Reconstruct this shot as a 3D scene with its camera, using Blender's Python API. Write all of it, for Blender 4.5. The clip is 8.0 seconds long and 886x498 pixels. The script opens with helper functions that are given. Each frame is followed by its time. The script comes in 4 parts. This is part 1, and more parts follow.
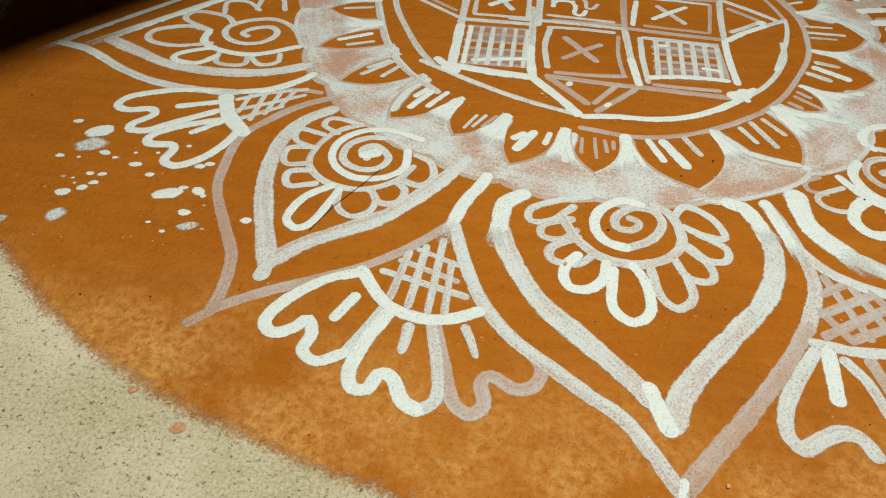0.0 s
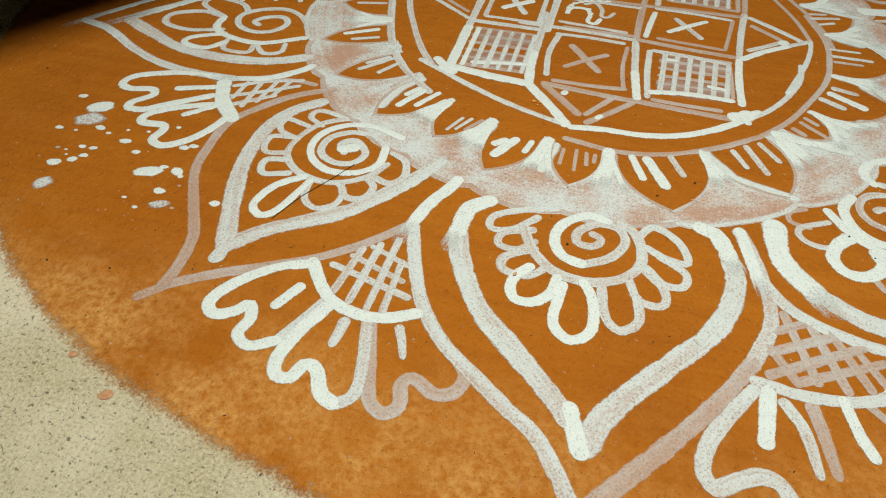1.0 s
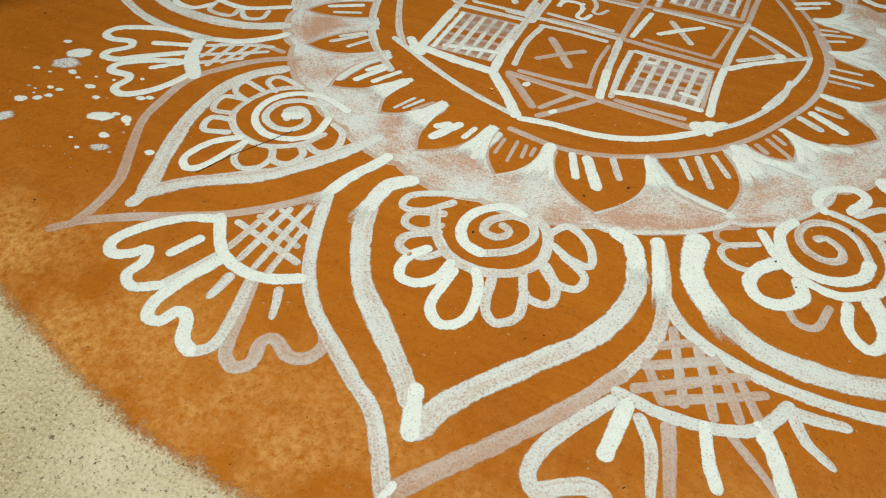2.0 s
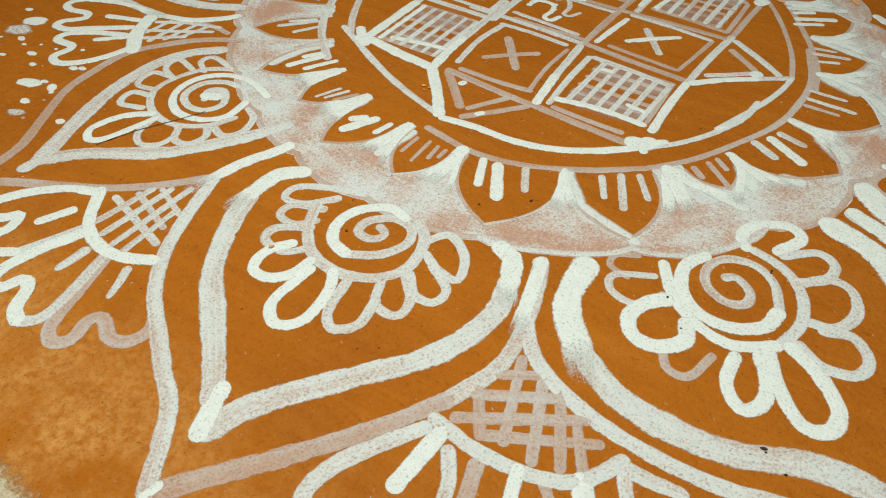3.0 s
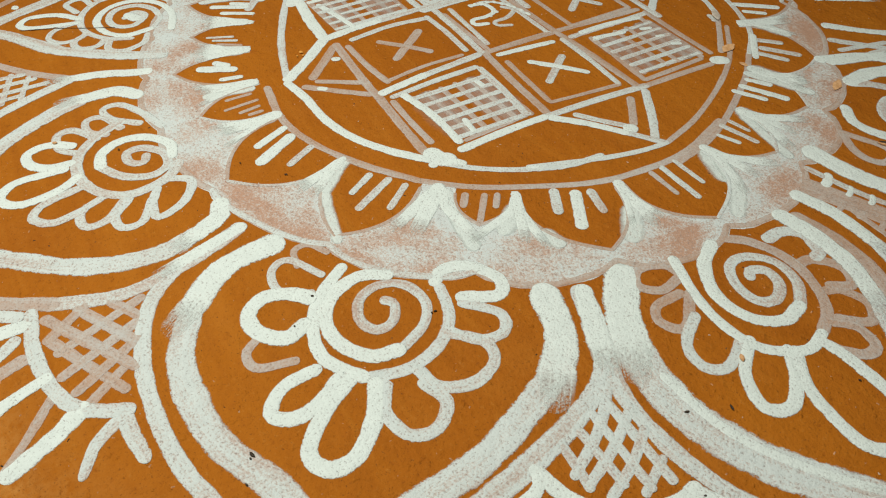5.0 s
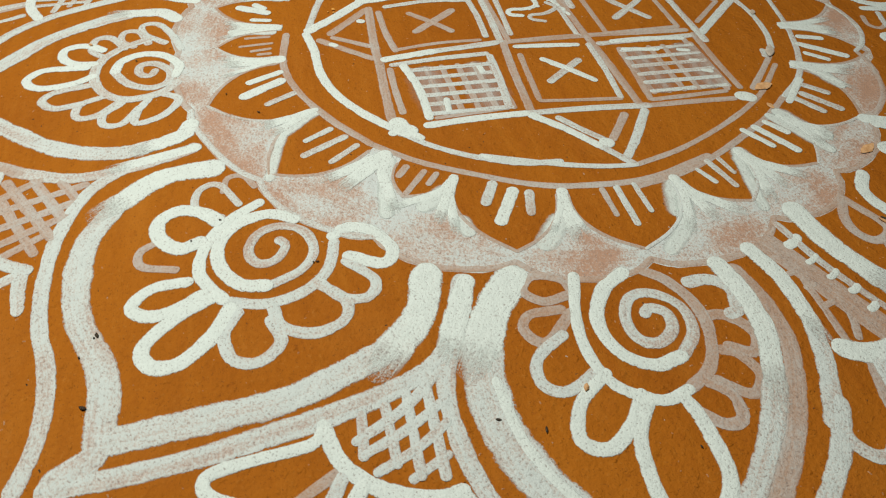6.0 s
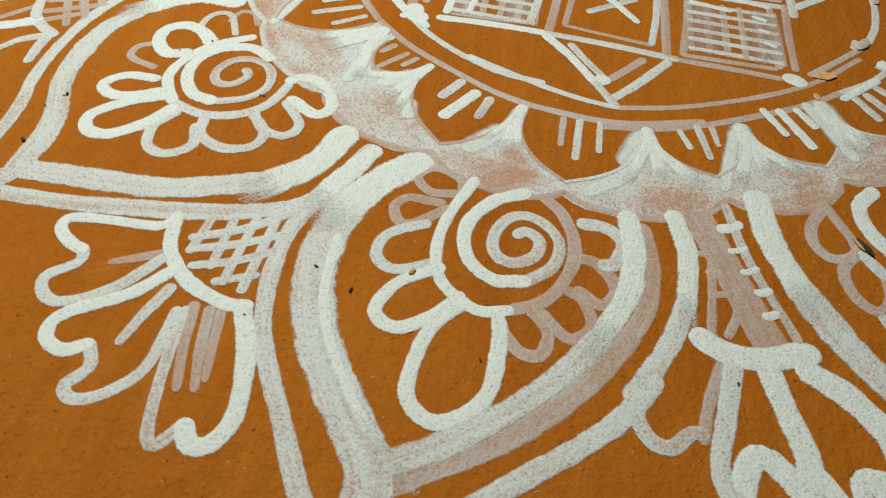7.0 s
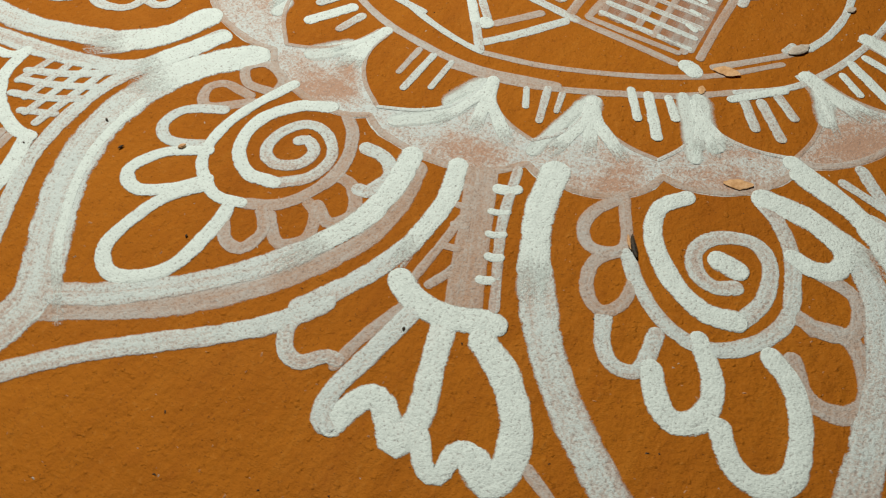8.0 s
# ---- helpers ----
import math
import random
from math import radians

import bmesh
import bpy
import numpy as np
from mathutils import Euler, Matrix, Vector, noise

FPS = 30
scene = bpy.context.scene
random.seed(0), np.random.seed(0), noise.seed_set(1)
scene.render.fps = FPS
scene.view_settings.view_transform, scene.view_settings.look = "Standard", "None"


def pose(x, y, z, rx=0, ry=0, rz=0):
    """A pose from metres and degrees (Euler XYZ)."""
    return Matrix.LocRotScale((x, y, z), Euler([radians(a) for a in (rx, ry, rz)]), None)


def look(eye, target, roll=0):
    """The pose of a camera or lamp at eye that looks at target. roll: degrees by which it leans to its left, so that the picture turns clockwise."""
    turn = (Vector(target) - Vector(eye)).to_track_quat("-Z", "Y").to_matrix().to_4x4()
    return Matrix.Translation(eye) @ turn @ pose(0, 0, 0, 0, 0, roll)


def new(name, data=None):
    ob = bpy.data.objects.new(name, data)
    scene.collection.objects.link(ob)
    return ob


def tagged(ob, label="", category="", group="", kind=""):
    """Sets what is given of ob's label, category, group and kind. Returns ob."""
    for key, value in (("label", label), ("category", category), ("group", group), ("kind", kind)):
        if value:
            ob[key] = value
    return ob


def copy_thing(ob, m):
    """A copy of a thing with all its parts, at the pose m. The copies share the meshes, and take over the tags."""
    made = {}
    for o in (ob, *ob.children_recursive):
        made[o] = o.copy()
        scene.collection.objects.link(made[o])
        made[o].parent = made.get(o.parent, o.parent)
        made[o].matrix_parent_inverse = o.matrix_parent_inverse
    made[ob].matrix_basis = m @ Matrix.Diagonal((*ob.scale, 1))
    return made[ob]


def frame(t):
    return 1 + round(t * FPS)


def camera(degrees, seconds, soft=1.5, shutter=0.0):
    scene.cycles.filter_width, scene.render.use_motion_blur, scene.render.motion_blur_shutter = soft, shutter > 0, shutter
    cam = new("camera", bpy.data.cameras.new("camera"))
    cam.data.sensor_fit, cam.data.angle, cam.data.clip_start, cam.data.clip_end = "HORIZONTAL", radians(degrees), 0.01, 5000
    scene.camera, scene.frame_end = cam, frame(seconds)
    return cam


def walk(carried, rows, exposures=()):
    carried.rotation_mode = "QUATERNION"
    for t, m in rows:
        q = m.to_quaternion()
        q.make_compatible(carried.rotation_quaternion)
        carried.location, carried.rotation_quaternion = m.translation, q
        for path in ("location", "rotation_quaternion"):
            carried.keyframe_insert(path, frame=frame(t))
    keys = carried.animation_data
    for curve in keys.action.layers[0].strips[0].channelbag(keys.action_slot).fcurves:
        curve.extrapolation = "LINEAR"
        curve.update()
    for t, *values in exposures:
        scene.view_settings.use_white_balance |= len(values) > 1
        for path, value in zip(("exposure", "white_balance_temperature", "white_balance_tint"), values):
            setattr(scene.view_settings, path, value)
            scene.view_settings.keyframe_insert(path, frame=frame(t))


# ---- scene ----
# The camera: held low over the ground, walking half way round the drawing.
cam = camera(66.6, 8.0, soft=1.1, shutter=0.12)
ROWS = [
    (0, (-0.205, -1.447, 0.703), (-0.298, -0.068, -0.742), 2.7),
    (0.5, (-0.116, -1.429, 0.71), (-0.281, -0.059, -0.737), 2.5),
    (1, (-0.05, -1.419, 0.719), (-0.324, -0.081, -0.742), 2.3),
    (1.5, (0.078, -1.392, 0.715), (-0.367, -0.114, -0.757), 1.4),
    (1.7, (0.126, -1.381, 0.72), (-0.324, -0.109, -0.756), 2.3),
    (2.8, (0.383, -1.233, 0.67), (-0.266, -0.055, -0.811), 1.4),
    (3, (0.435, -1.188, 0.673), (-0.258, -0.033, -0.806), 1.1),
    (3.5, (0.571, -1.107, 0.679), (-0.204, -0.005, -0.799), 1.5),
    (4, (0.71, -0.978, 0.677), (-0.176, 0.019, -0.814), 0.8),
    (4.5, (0.841, -0.839, 0.672), (-0.158, 0.05, -0.816), 1.2),
    (4.7, (0.877, -0.795, 0.672), (-0.17, 0.033, -0.817), 1.0),
    (5.8, (1.049, -0.527, 0.671), (-0.199, -0.07, -0.824), 1.5),
    (6, (1.083, -0.458, 0.66), (-0.193, -0.107, -0.839), 1.6),
    (6.5, (1.158, -0.303, 0.635), (-0.122, -0.255, -0.901), 1.7),
    (7, (1.186, -0.094, 0.607), (-0.03, -0.299, -0.967), 1.8),
    (7.5, (1.143, 0.132, 0.585), (0.036, -0.259, -1.034), 1.8),
    (8, (1.076, 0.324, 0.591), (0.089, -0.215, -1.063), 2.1),
]
walk(cam, [(t, look(eye, target, roll)) for t, eye, target, roll in ROWS], [(0.0, 0.0), (4.5, 0.0), (6.5, 0.0), (8.0, 0.22)])

# Very dim air and one unseen lamp, added as the main light.
LAMP = (0.12, -1.05, 2.4)
world = bpy.data.worlds.new("world")
scene.world = world
world.use_nodes = True
world.node_tree.nodes["Background"].inputs[0].default_value = (0.55, 0.65, 0.8, 1)
world.node_tree.nodes["Background"].inputs[1].default_value = 0.004
lamp_data = bpy.data.lights.new("lamp_light", "AREA")
lamp_data.shape, lamp_data.size, lamp_data.energy, lamp_data.color = "DISK", 0.09, 69.0, (1.0, 0.97, 0.865)
new("lamp_light", lamp_data).matrix_world = look(LAMP, (0.0, -0.35, 0.0))


# ---- materials ----
class Nodes:
    """A short way to write a node material."""

    def __init__(self, name):
        self.material = bpy.data.materials.new(name)
        self.material.use_nodes = True
        self.tree = self.material.node_tree
        self.tree.nodes.clear()

    def add(self, kind, inputs=None, **settings):
        node = self.tree.nodes.new("ShaderNode" + kind)
        for key, value in settings.items():
            setattr(node, key, value)
        for key, value in (inputs or {}).items():
            if isinstance(value, bpy.types.NodeSocket):
                self.tree.links.new(value, node.inputs[key])
            else:
                node.inputs[key].default_value = value
        return node

    def math(self, operation, a, b=0.0, c=0.0, clamp=False):
        return self.add("Math", {0: a, 1: b, 2: c}, operation=operation, use_clamp=clamp).outputs[0]

    def noise(self, vector, scale, detail=2.0, rough=0.5):
        return self.add("TexNoise", {"Vector": vector, "Scale": scale, "Detail": detail, "Roughness": rough}).outputs[0]

    def spread(self, value, low, high, to_low=0.0, to_high=1.0):
        return self.add("MapRange", {0: value, 1: low, 2: high, 3: to_low, 4: to_high}).outputs[0]

    def mix(self, factor, a, b):
        return self.add("Mix", {0: factor, 6: a, 7: b}, data_type="RGBA").outputs[2]

    def surface(self, color, roughness, height=None, strength=0.3, distance=0.002, opacity=None, gloss=0.25):
        inputs = {"Base Color": color, "Roughness": roughness, "Specular IOR Level": gloss}
        if height is not None:
            bump = self.add("Bump", {"Height": height, "Strength": strength, "Distance": distance})
            inputs["Normal"] = bump.outputs[0]
        shader = self.add("BsdfPrincipled", inputs).outputs[0]
        if opacity is not None:
            clear = self.add("BsdfTransparent").outputs[0]
            shader = self.add("MixShader", {0: opacity, 1: clear, 2: shader}).outputs[0]
        self.tree.links.new(shader, self.add("OutputMaterial").inputs[0])
        return self.material


def concrete_material():
    n = Nodes("cement_ground")
    p = n.add("TexCoord").outputs["Object"]
    blotch, cloud = n.noise(p, 3.4, 5.0, 0.65), n.noise(p, 16.0, 4.0, 0.6)
    sand, grit = n.noise(p, 230.0, 5.0, 0.85), n.noise(p, 150.0, 3.0, 0.65)
    color = n.mix(n.spread(blotch, 0.36, 0.60), (0.66, 0.585, 0.33, 1), (0.97, 0.895, 0.645, 1))
    color = n.mix(n.spread(cloud, 0.40, 0.68, 0.0, 0.4), color, (0.70, 0.635, 0.42, 1))
    color = n.mix(n.spread(sand, 0.50, 0.62, 0.0, 0.8), color, (0.98, 0.93, 0.76, 1))
    color = n.mix(n.spread(sand, 0.47, 0.36, 0.0, 0.75), color, (0.36, 0.29, 0.145, 1))
    color = n.mix(n.spread(grit, 0.405, 0.335, 0.0, 0.85), color, (0.12, 0.10, 0.07, 1))
    return n.surface(color, 0.9, n.math("ADD", sand, n.math("MULTIPLY", grit, 0.3)), 1.0, 0.004)


def clay_material():
    """Ochre earth wash: darker pooled areas, thin yellow ones, grit; the UV's x is the way in from the rim in metres."""
    n = Nodes("ochre_clay_wash")
    coord = n.add("TexCoord")
    p = coord.outputs["Object"]
    rim = n.add("SeparateXYZ", {0: coord.outputs["UV"]}).outputs[0]
    pool, cloud, smear = n.noise(p, 2.2, 4.0, 0.6), n.noise(p, 9.0, 5.0, 0.65), n.noise(p, 34.0, 4.0, 0.6)
    sand, grit = n.noise(p, 170.0, 4.0, 0.75), n.noise(p, 420.0, 2.0, 0.6)
    color = n.mix(n.spread(pool, 0.35, 0.68), (0.432, 0.141, 0.0092, 1), (0.359, 0.107, 0.00679, 1))
    color = n.mix(n.spread(cloud, 0.52, 0.72, 0.0, 0.4), color, (0.478, 0.17, 0.0192, 1))
    sweep = n.noise(n.add("Mapping", {0: p, 2: (0, 0, 0.6), 3: (5.0, 38.0, 1.0)}).outputs[0], 1.0, 4.0, 0.6)
    color = n.mix(n.spread(sweep, 0.50, 0.75, 0.0, 0.40), color, (0.294, 0.0828, 0.00559, 1))
    color = n.mix(n.spread(sweep, 0.45, 0.28, 0.0, 0.35), color, (0.497, 0.184, 0.0192, 1))
    thin = n.math("MULTIPLY", n.spread(rim, 0.27, 0.08), n.math("MULTIPLY", n.spread(n.noise(p, 6.5, 5.0, 0.65), 0.36, 0.56), n.spread(n.noise(p, 80.0, 5.0, 0.75), 0.34, 0.60)), clamp=True)
    thin = n.math("MULTIPLY", thin, n.spread(n.add("SeparateXYZ", {0: p}).outputs[1], -0.78, -0.98))
    color = n.mix(n.math("MULTIPLY", thin, 0.72), color, (0.70, 0.385, 0.115, 1))
    color = n.mix(n.spread(smear, 0.6, 0.75, 0.0, 0.3), color, (0.313, 0.081, 0.00679, 1))
    color = n.mix(n.spread(sand, 0.42, 0.29, 0.0, 0.45), color, (0.184, 0.046, 0.00479, 1))
    color = n.mix(n.spread(sand, 0.58, 0.72, 0.0, 0.35), color, (0.57, 0.248, 0.0479, 1))
    color = n.mix(n.spread(grit, 0.37, 0.27, 0.0, 0.6), color, (0.0736, 0.0276, 0.00798, 1))
    ragged = n.math("ADD", n.math("MULTIPLY", n.noise(p, 22.0, 5.0, 0.7), 0.035), n.math("MULTIPLY", n.noise(p, 240.0, 2.0, 0.7), 0.034))
    cover = n.spread(n.math("SUBTRACT", rim, ragged), -0.015, 0.005)
    height = n.math("ADD", n.math("MULTIPLY", smear, 1.5), n.math("ADD", n.math("MULTIPLY", sand, 0.6), n.spread(n.noise(p, 110.0, 2.0), 0.62, 0.74, 0.0, 0.3)))
    return n.surface(color, 0.78, height, 0.85, 0.0042, cover, 0.12)


def paint_material(name, cover, speck, white, streak, cloud=0.5, fade=0.0, tail=0.0, solid=0.5, soft=0.86, thin=(0.545, 0.345, 0.25)):
    """Lime-white paint: UV x runs along the stroke and y across it, so the bristle marks follow the hand; it crumbles towards its edge, and where it is thin the clay shows through."""
    n = Nodes(name)
    coord = n.add("TexCoord")
    p, uv = coord.outputs["Object"], coord.outputs["UV"]
    edge_uv = n.add("SeparateXYZ", {0: n.add("UVMap", uv_map="edge").outputs[0]})
    edge, spent = n.math("ABSOLUTE", edge_uv.outputs[0]), edge_uv.outputs[1]
    across = n.add("Mapping", {0: uv, 3: (7.0, 420.0, 1.0)}).outputs[0]
    bands = n.add("Mapping", {0: uv, 3: (2.5, 85.0, 1.0)}).outputs[0]
    bristle, band = n.noise(across, 1.0, 3.0, 0.6), n.noise(bands, 1.0, 2.0)
    patch, blot = n.noise(p, 13.0, 4.0, 0.6), n.noise(p, 60.0, 4.0, 0.65)
    grain, fine = n.noise(p, 330.0, 3.0, 0.7), n.noise(p, 700.0, 2.0, 0.6)
    value = n.math("MULTIPLY_ADD", n.math("SUBTRACT", n.add("ObjectInfo").outputs["Random"], 0.5), 0.14, cover)
    value = n.math("MULTIPLY_ADD", n.math("SUBTRACT", 0.45, spent), fade, value)
    dry = n.spread(spent, 0.60, 1.0, 0.0, tail)
    value = n.math("SUBTRACT", value, n.math("MULTIPLY", dry, 0.4))
    broken = n.math("ADD", n.math("MULTIPLY", n.math("SUBTRACT", bristle, 0.5), 1.6), n.math("MULTIPLY", n.math("SUBTRACT", grain, 0.5), 1.8))
    film = n.math("MULTIPLY", solid, n.spread(n.math("SUBTRACT", dry, n.math("MULTIPLY", broken, dry)), 1.0, 0.25))
    value = n.math("MULTIPLY_ADD", n.math("SUBTRACT", bristle, 0.5), streak, value)
    value = n.math("MULTIPLY_ADD", n.math("SUBTRACT", band, 0.5), streak * 1.6, value)
    value = n.math("MULTIPLY_ADD", n.math("SUBTRACT", patch, 0.5), cloud * 2.0, value)
    value = n.math("MULTIPLY_ADD", n.math("SUBTRACT", blot, 0.5), cloud * 0.8, value)
    value = n.math("MULTIPLY_ADD", n.math("SUBTRACT", n.noise(p, 3.2, 2.0), 0.5), cloud * 1.3, value)
    value = n.math("MULTIPLY_ADD", n.math("SUBTRACT", grain, 0.48), speck * 3.4, value)
    value = n.math("MULTIPLY_ADD", n.math("SUBTRACT", fine, 0.48), speck * 1.8, value)
    ragged = n.math("MULTIPLY_ADD", n.math("SUBTRACT", grain, 0.5), 0.42, edge)
    ragged = n.math("MULTIPLY_ADD", n.math("SUBTRACT", blot, 0.5), 0.50, ragged)
    mask = n.math("MULTIPLY", n.spread(ragged, 1.0, soft), film)
    under = n.mix(blot, thin + (1,), tuple(0.84 * c for c in thin) + (1,))
    full = n.mix(n.spread(blot, 0.35, 0.7), white, tuple(0.92 * c for c in white[:3]) + (1,))
    color = n.mix(n.spread(value, 0.12, 0.92), under, full)
    color = n.mix(n.spread(grain, 0.42, 0.33, 0.0, min(0.7, speck * 1.5)), color, (0.30, 0.28, 0.27, 1))
    height = n.math("ADD", n.math("MULTIPLY", bristle, 0.16), n.math("ADD", n.math("MULTIPLY", grain, 0.7), n.math("MULTIPLY", blot, 1.0)))
    return n.surface(color, 0.72, height, 0.9, 0.0028, mask)


def plain_material(name, dark, light, roughness=0.8, scale=120.0):
    n = Nodes(name)
    p = n.add("TexCoord").outputs["Object"]
    grain = n.noise(p, scale, 4.0, 0.65)
    color = n.mix(n.spread(grain, 0.35, 0.65), dark + (1,), light + (1,))
    return n.surface(color, roughness, grain, 0.4, 0.001)


CONCRETE, CLAY = concrete_material(), clay_material()
WHITE = (0.755, 0.845, 0.815, 1)
PAINT = {
    "A": paint_material("thick_white_paint", 1.00, 0.46, WHITE, 0.34, 0.30, 0.20, 1.0, 1.0, 0.86, (0.69, 0.68, 0.645)),
    "B": paint_material("thin_white_paint", 0.70, 0.60, (0.71, 0.79, 0.775, 1), 0.85, 0.50, 0.24, 0.15, 0.94, 0.86, (0.575, 0.43, 0.355)),
    "C": paint_material("watery_white_paint", 0.42, 0.42, (0.70, 0.70, 0.67, 1), 0.60, 0.45, 0.14, 0.35, 0.76, 0.86, (0.63, 0.42, 0.30)),
    "W": paint_material("rubbed_white_wash", 0.54, 0.72, (0.735, 0.815, 0.81, 1), 0.40, 0.70, 1.75, 0.0, 0.90, 0.92, (0.60, 0.37, 0.26)),
    "D": paint_material("dabbed_white_paint", 1.0, 0.42, WHITE, 0.40, 0.50, 0.10, 0.0, 0.92, 0.55, (0.62, 0.52, 0.45)),
    "P": paint_material("speckled_white_paint", 0.62, 1.30, (0.70, 0.77, 0.77, 1), 0.0, 0.50, 0.0, 0.0, 0.95, 0.70, (0.36, 0.17, 0.075)),
    "S": paint_material("smeared_white_paint", 0.38, 0.32, (0.68, 0.72, 0.71, 1), 0.40, 0.50, 0.0, 0.0, 0.45, 0.25),
}


# ---- building helpers ----
def part(name, bm, material, parent, label=""):
    mesh = bpy.data.meshes.new(name)
    bm.to_mesh(mesh)
    bm.free()
    mesh.materials.append(material)
    ob = new(name, mesh)
    ob.parent = parent
    return tagged(ob, label)


def smooth_line(points, step):
    """Points evenly along a smooth line through the given ones."""
    pts = [Vector(p) for p in points]
    ext = [pts[0] * 2 - pts[1], *pts, pts[-1] * 2 - pts[-2]]
    dense = []
    for a, b, c, d in zip(ext, ext[1:], ext[2:], ext[3:]):
        for k in range(12):
            t = k / 12
            dense.append(0.5 * (2 * b + (c - a) * t + (2 * a - 5 * b + 4 * c - d) * t * t + (3 * b - a - 3 * c + d) * t ** 3))
    dense.append(pts[-1])
    runs = [0.0]
    for a, b in zip(dense, dense[1:]):
        runs.append(runs[-1] + (b - a).length)
    count = max(3, round(runs[-1] / step) + 1)
    wanted = np.linspace(0, runs[-1], count)
    xs, ys = np.interp(wanted, runs, [p.x for p in dense]), np.interp(wanted, runs, [p.y for p in dense])
    return [Vector((x, y)) for x, y in zip(xs, ys)], runs[-1]


def lay_uv(mesh, uvs, edges, spent=None):
    """Two maps: one along the stroke, one that tells how near the edge is."""
    along, rim = mesh.uv_layers.new(name="along"), mesh.uv_layers.new(name="edge")
    for loop in mesh.loops:
        along.data[loop.index].uv = uvs[loop.vertex_index]
        rim.data[loop.index].uv = (edges[loop.vertex_index], spent[loop.vertex_index] if spent else 0.45)
    mesh.polygons.foreach_set("use_smooth", [True] * len(mesh.polygons))
    mesh.update()


PROFILE = ((-1.0, -0.0003), (-0.88, 0.0001), (-0.5, 0.0003), (0.0, 0.00034), (0.5, 0.0003), (0.88, 0.0001), (1.0, -0.0003))
PAINT_Z = 0.0016
made_strokes = [0]
RUN_DRY = ("outline", "outer_line", "neck")  # lines on which the brush runs dry on its way out from the ring


def stroke(parent, name, paint, width, *numbers):
    """One stroke of the brush: its width and the places it passes, in millimetres from the centre of the drawing."""
    made_strokes[0] += 1
    index = made_strokes[0]
    points = [(numbers[i] / 1000, numbers[i + 1] / 1000) for i in range(0, len(numbers), 2)]
    half = width / 2000 * 1.03
    inward = math.hypot(*points[0]) > math.hypot(*points[-1])
    if paint == "A" and name in RUN_DRY:
        end, before = (points[0], points[1]) if inward else (points[-1], points[-2])
        on = (Vector(end) - Vector(before)).normalized() * 0.04 + Vector(end)
        points = [tuple(on), *points] if inward else [*points, tuple(on)]
    line, length = smooth_line(points, 0.006)
    way = (line[1] - line[0]).normalized(), (line[-1] - line[-2]).normalized()
    cap = [half * f for f in (0.60, 0.45, 0.20, -0.10)]
    line = [line[0] - way[0] * c for c in cap] + line[1:-1] + [line[-1] + way[1] * c for c in reversed(cap)]
    runs = [0.0]
    for a, b in zip(line, line[1:]):
        runs.append(runs[-1] + (b - a).length)
    lift = PAINT_Z + 0.00001 * (index * 7 % 37) + {"A": 0.0003, "B": 0.00015}.get(paint, 0.0)
    verts, faces, uvs, edges = [], [], [], []
    for i, here in enumerate(line):
        ahead = (line[min(i + 1, len(line) - 1)] - line[max(i - 1, 0)]).normalized()
        side = Vector((-ahead.y, ahead.x))
        wave = 1 + 0.16 * noise.noise((runs[i] * 11, index * 3.7, 0)) + 0.09 * noise.noise((runs[i] * 30, index * 2.3, 7)) + 0.04 * noise.noise((runs[i] * 70, index * 1.9, 4))
        close = min(i, len(line) - 1 - i)
        if name == "finger" and paint != "A":
            wave *= 1.08 - 0.5 * (i / len(line)) ** 2
        if close < 4:
            wave *= (0.31, 0.60, 0.835, 0.97)[close]
        for across, height in PROFILE:
            rag = 1 + (0.05 * noise.noise((runs[i] * 130, index * 5.1, 9 * across)) if abs(across) > 0.9 else 0)
            spot = here + side * (half * wave * rag * across)
            verts.append((spot.x, spot.y, lift + height * {"A": 1.3, "B": 1.0}.get(paint, 0.7)))
            uvs.append((runs[i] + index * 0.731, half * across * wave + index * 0.137))
            edges.append(across)
    row = len(PROFILE)
    for i in range(len(line) - 1):
        for k in range(row - 1):
            a = i * row + k
            faces.append((a, a + row, a + row + 1, a + 1))
    faces += [tuple(range(row)), tuple(reversed(range(len(verts) - row, len(verts))))]
    mesh = bpy.data.meshes.new(name)
    mesh.from_pydata(verts, [], faces)
    spent = [min(1.0, run / runs[-1]) for run in runs]
    if name in RUN_DRY:
        if inward:
            spent = [1.0 - value for value in spent]
    else:
        spent = [0.2 + 0.45 * value for value in spent]
    lay_uv(mesh, uvs, edges, [spent[i // row] for i in range(len(verts))])
    mesh.materials.append(PAINT[paint])
    ob = new(name, mesh)
    ob.parent = parent
    return ob


def motif(name, label, category, group=""):
    return tagged(new(name), label, category, group)


# ---- ground ----
def ground():
    bm = bmesh.new()
    bmesh.ops.create_grid(bm, x_segments=40, y_segments=40, size=40)
    ob = part("ground", bm, CONCRETE, None)
    return tagged(ob, "sandy grey-beige cement ground, worn and speckled", "ground", kind="structure")


def rim_radius(a):
    """The hand-spread rim of the clay, by the angle."""
    return 1.200 + 0.055 * math.cos(a - radians(150)) + 0.05 * max(0.0, math.cos(a)) - 0.022 * math.exp(-((math.degrees(a) - 252) / 11) ** 2) + 0.005 * math.sin(9 * a) + 0.01 * noise.noise((3 * math.cos(a), 3 * math.sin(a), 1))


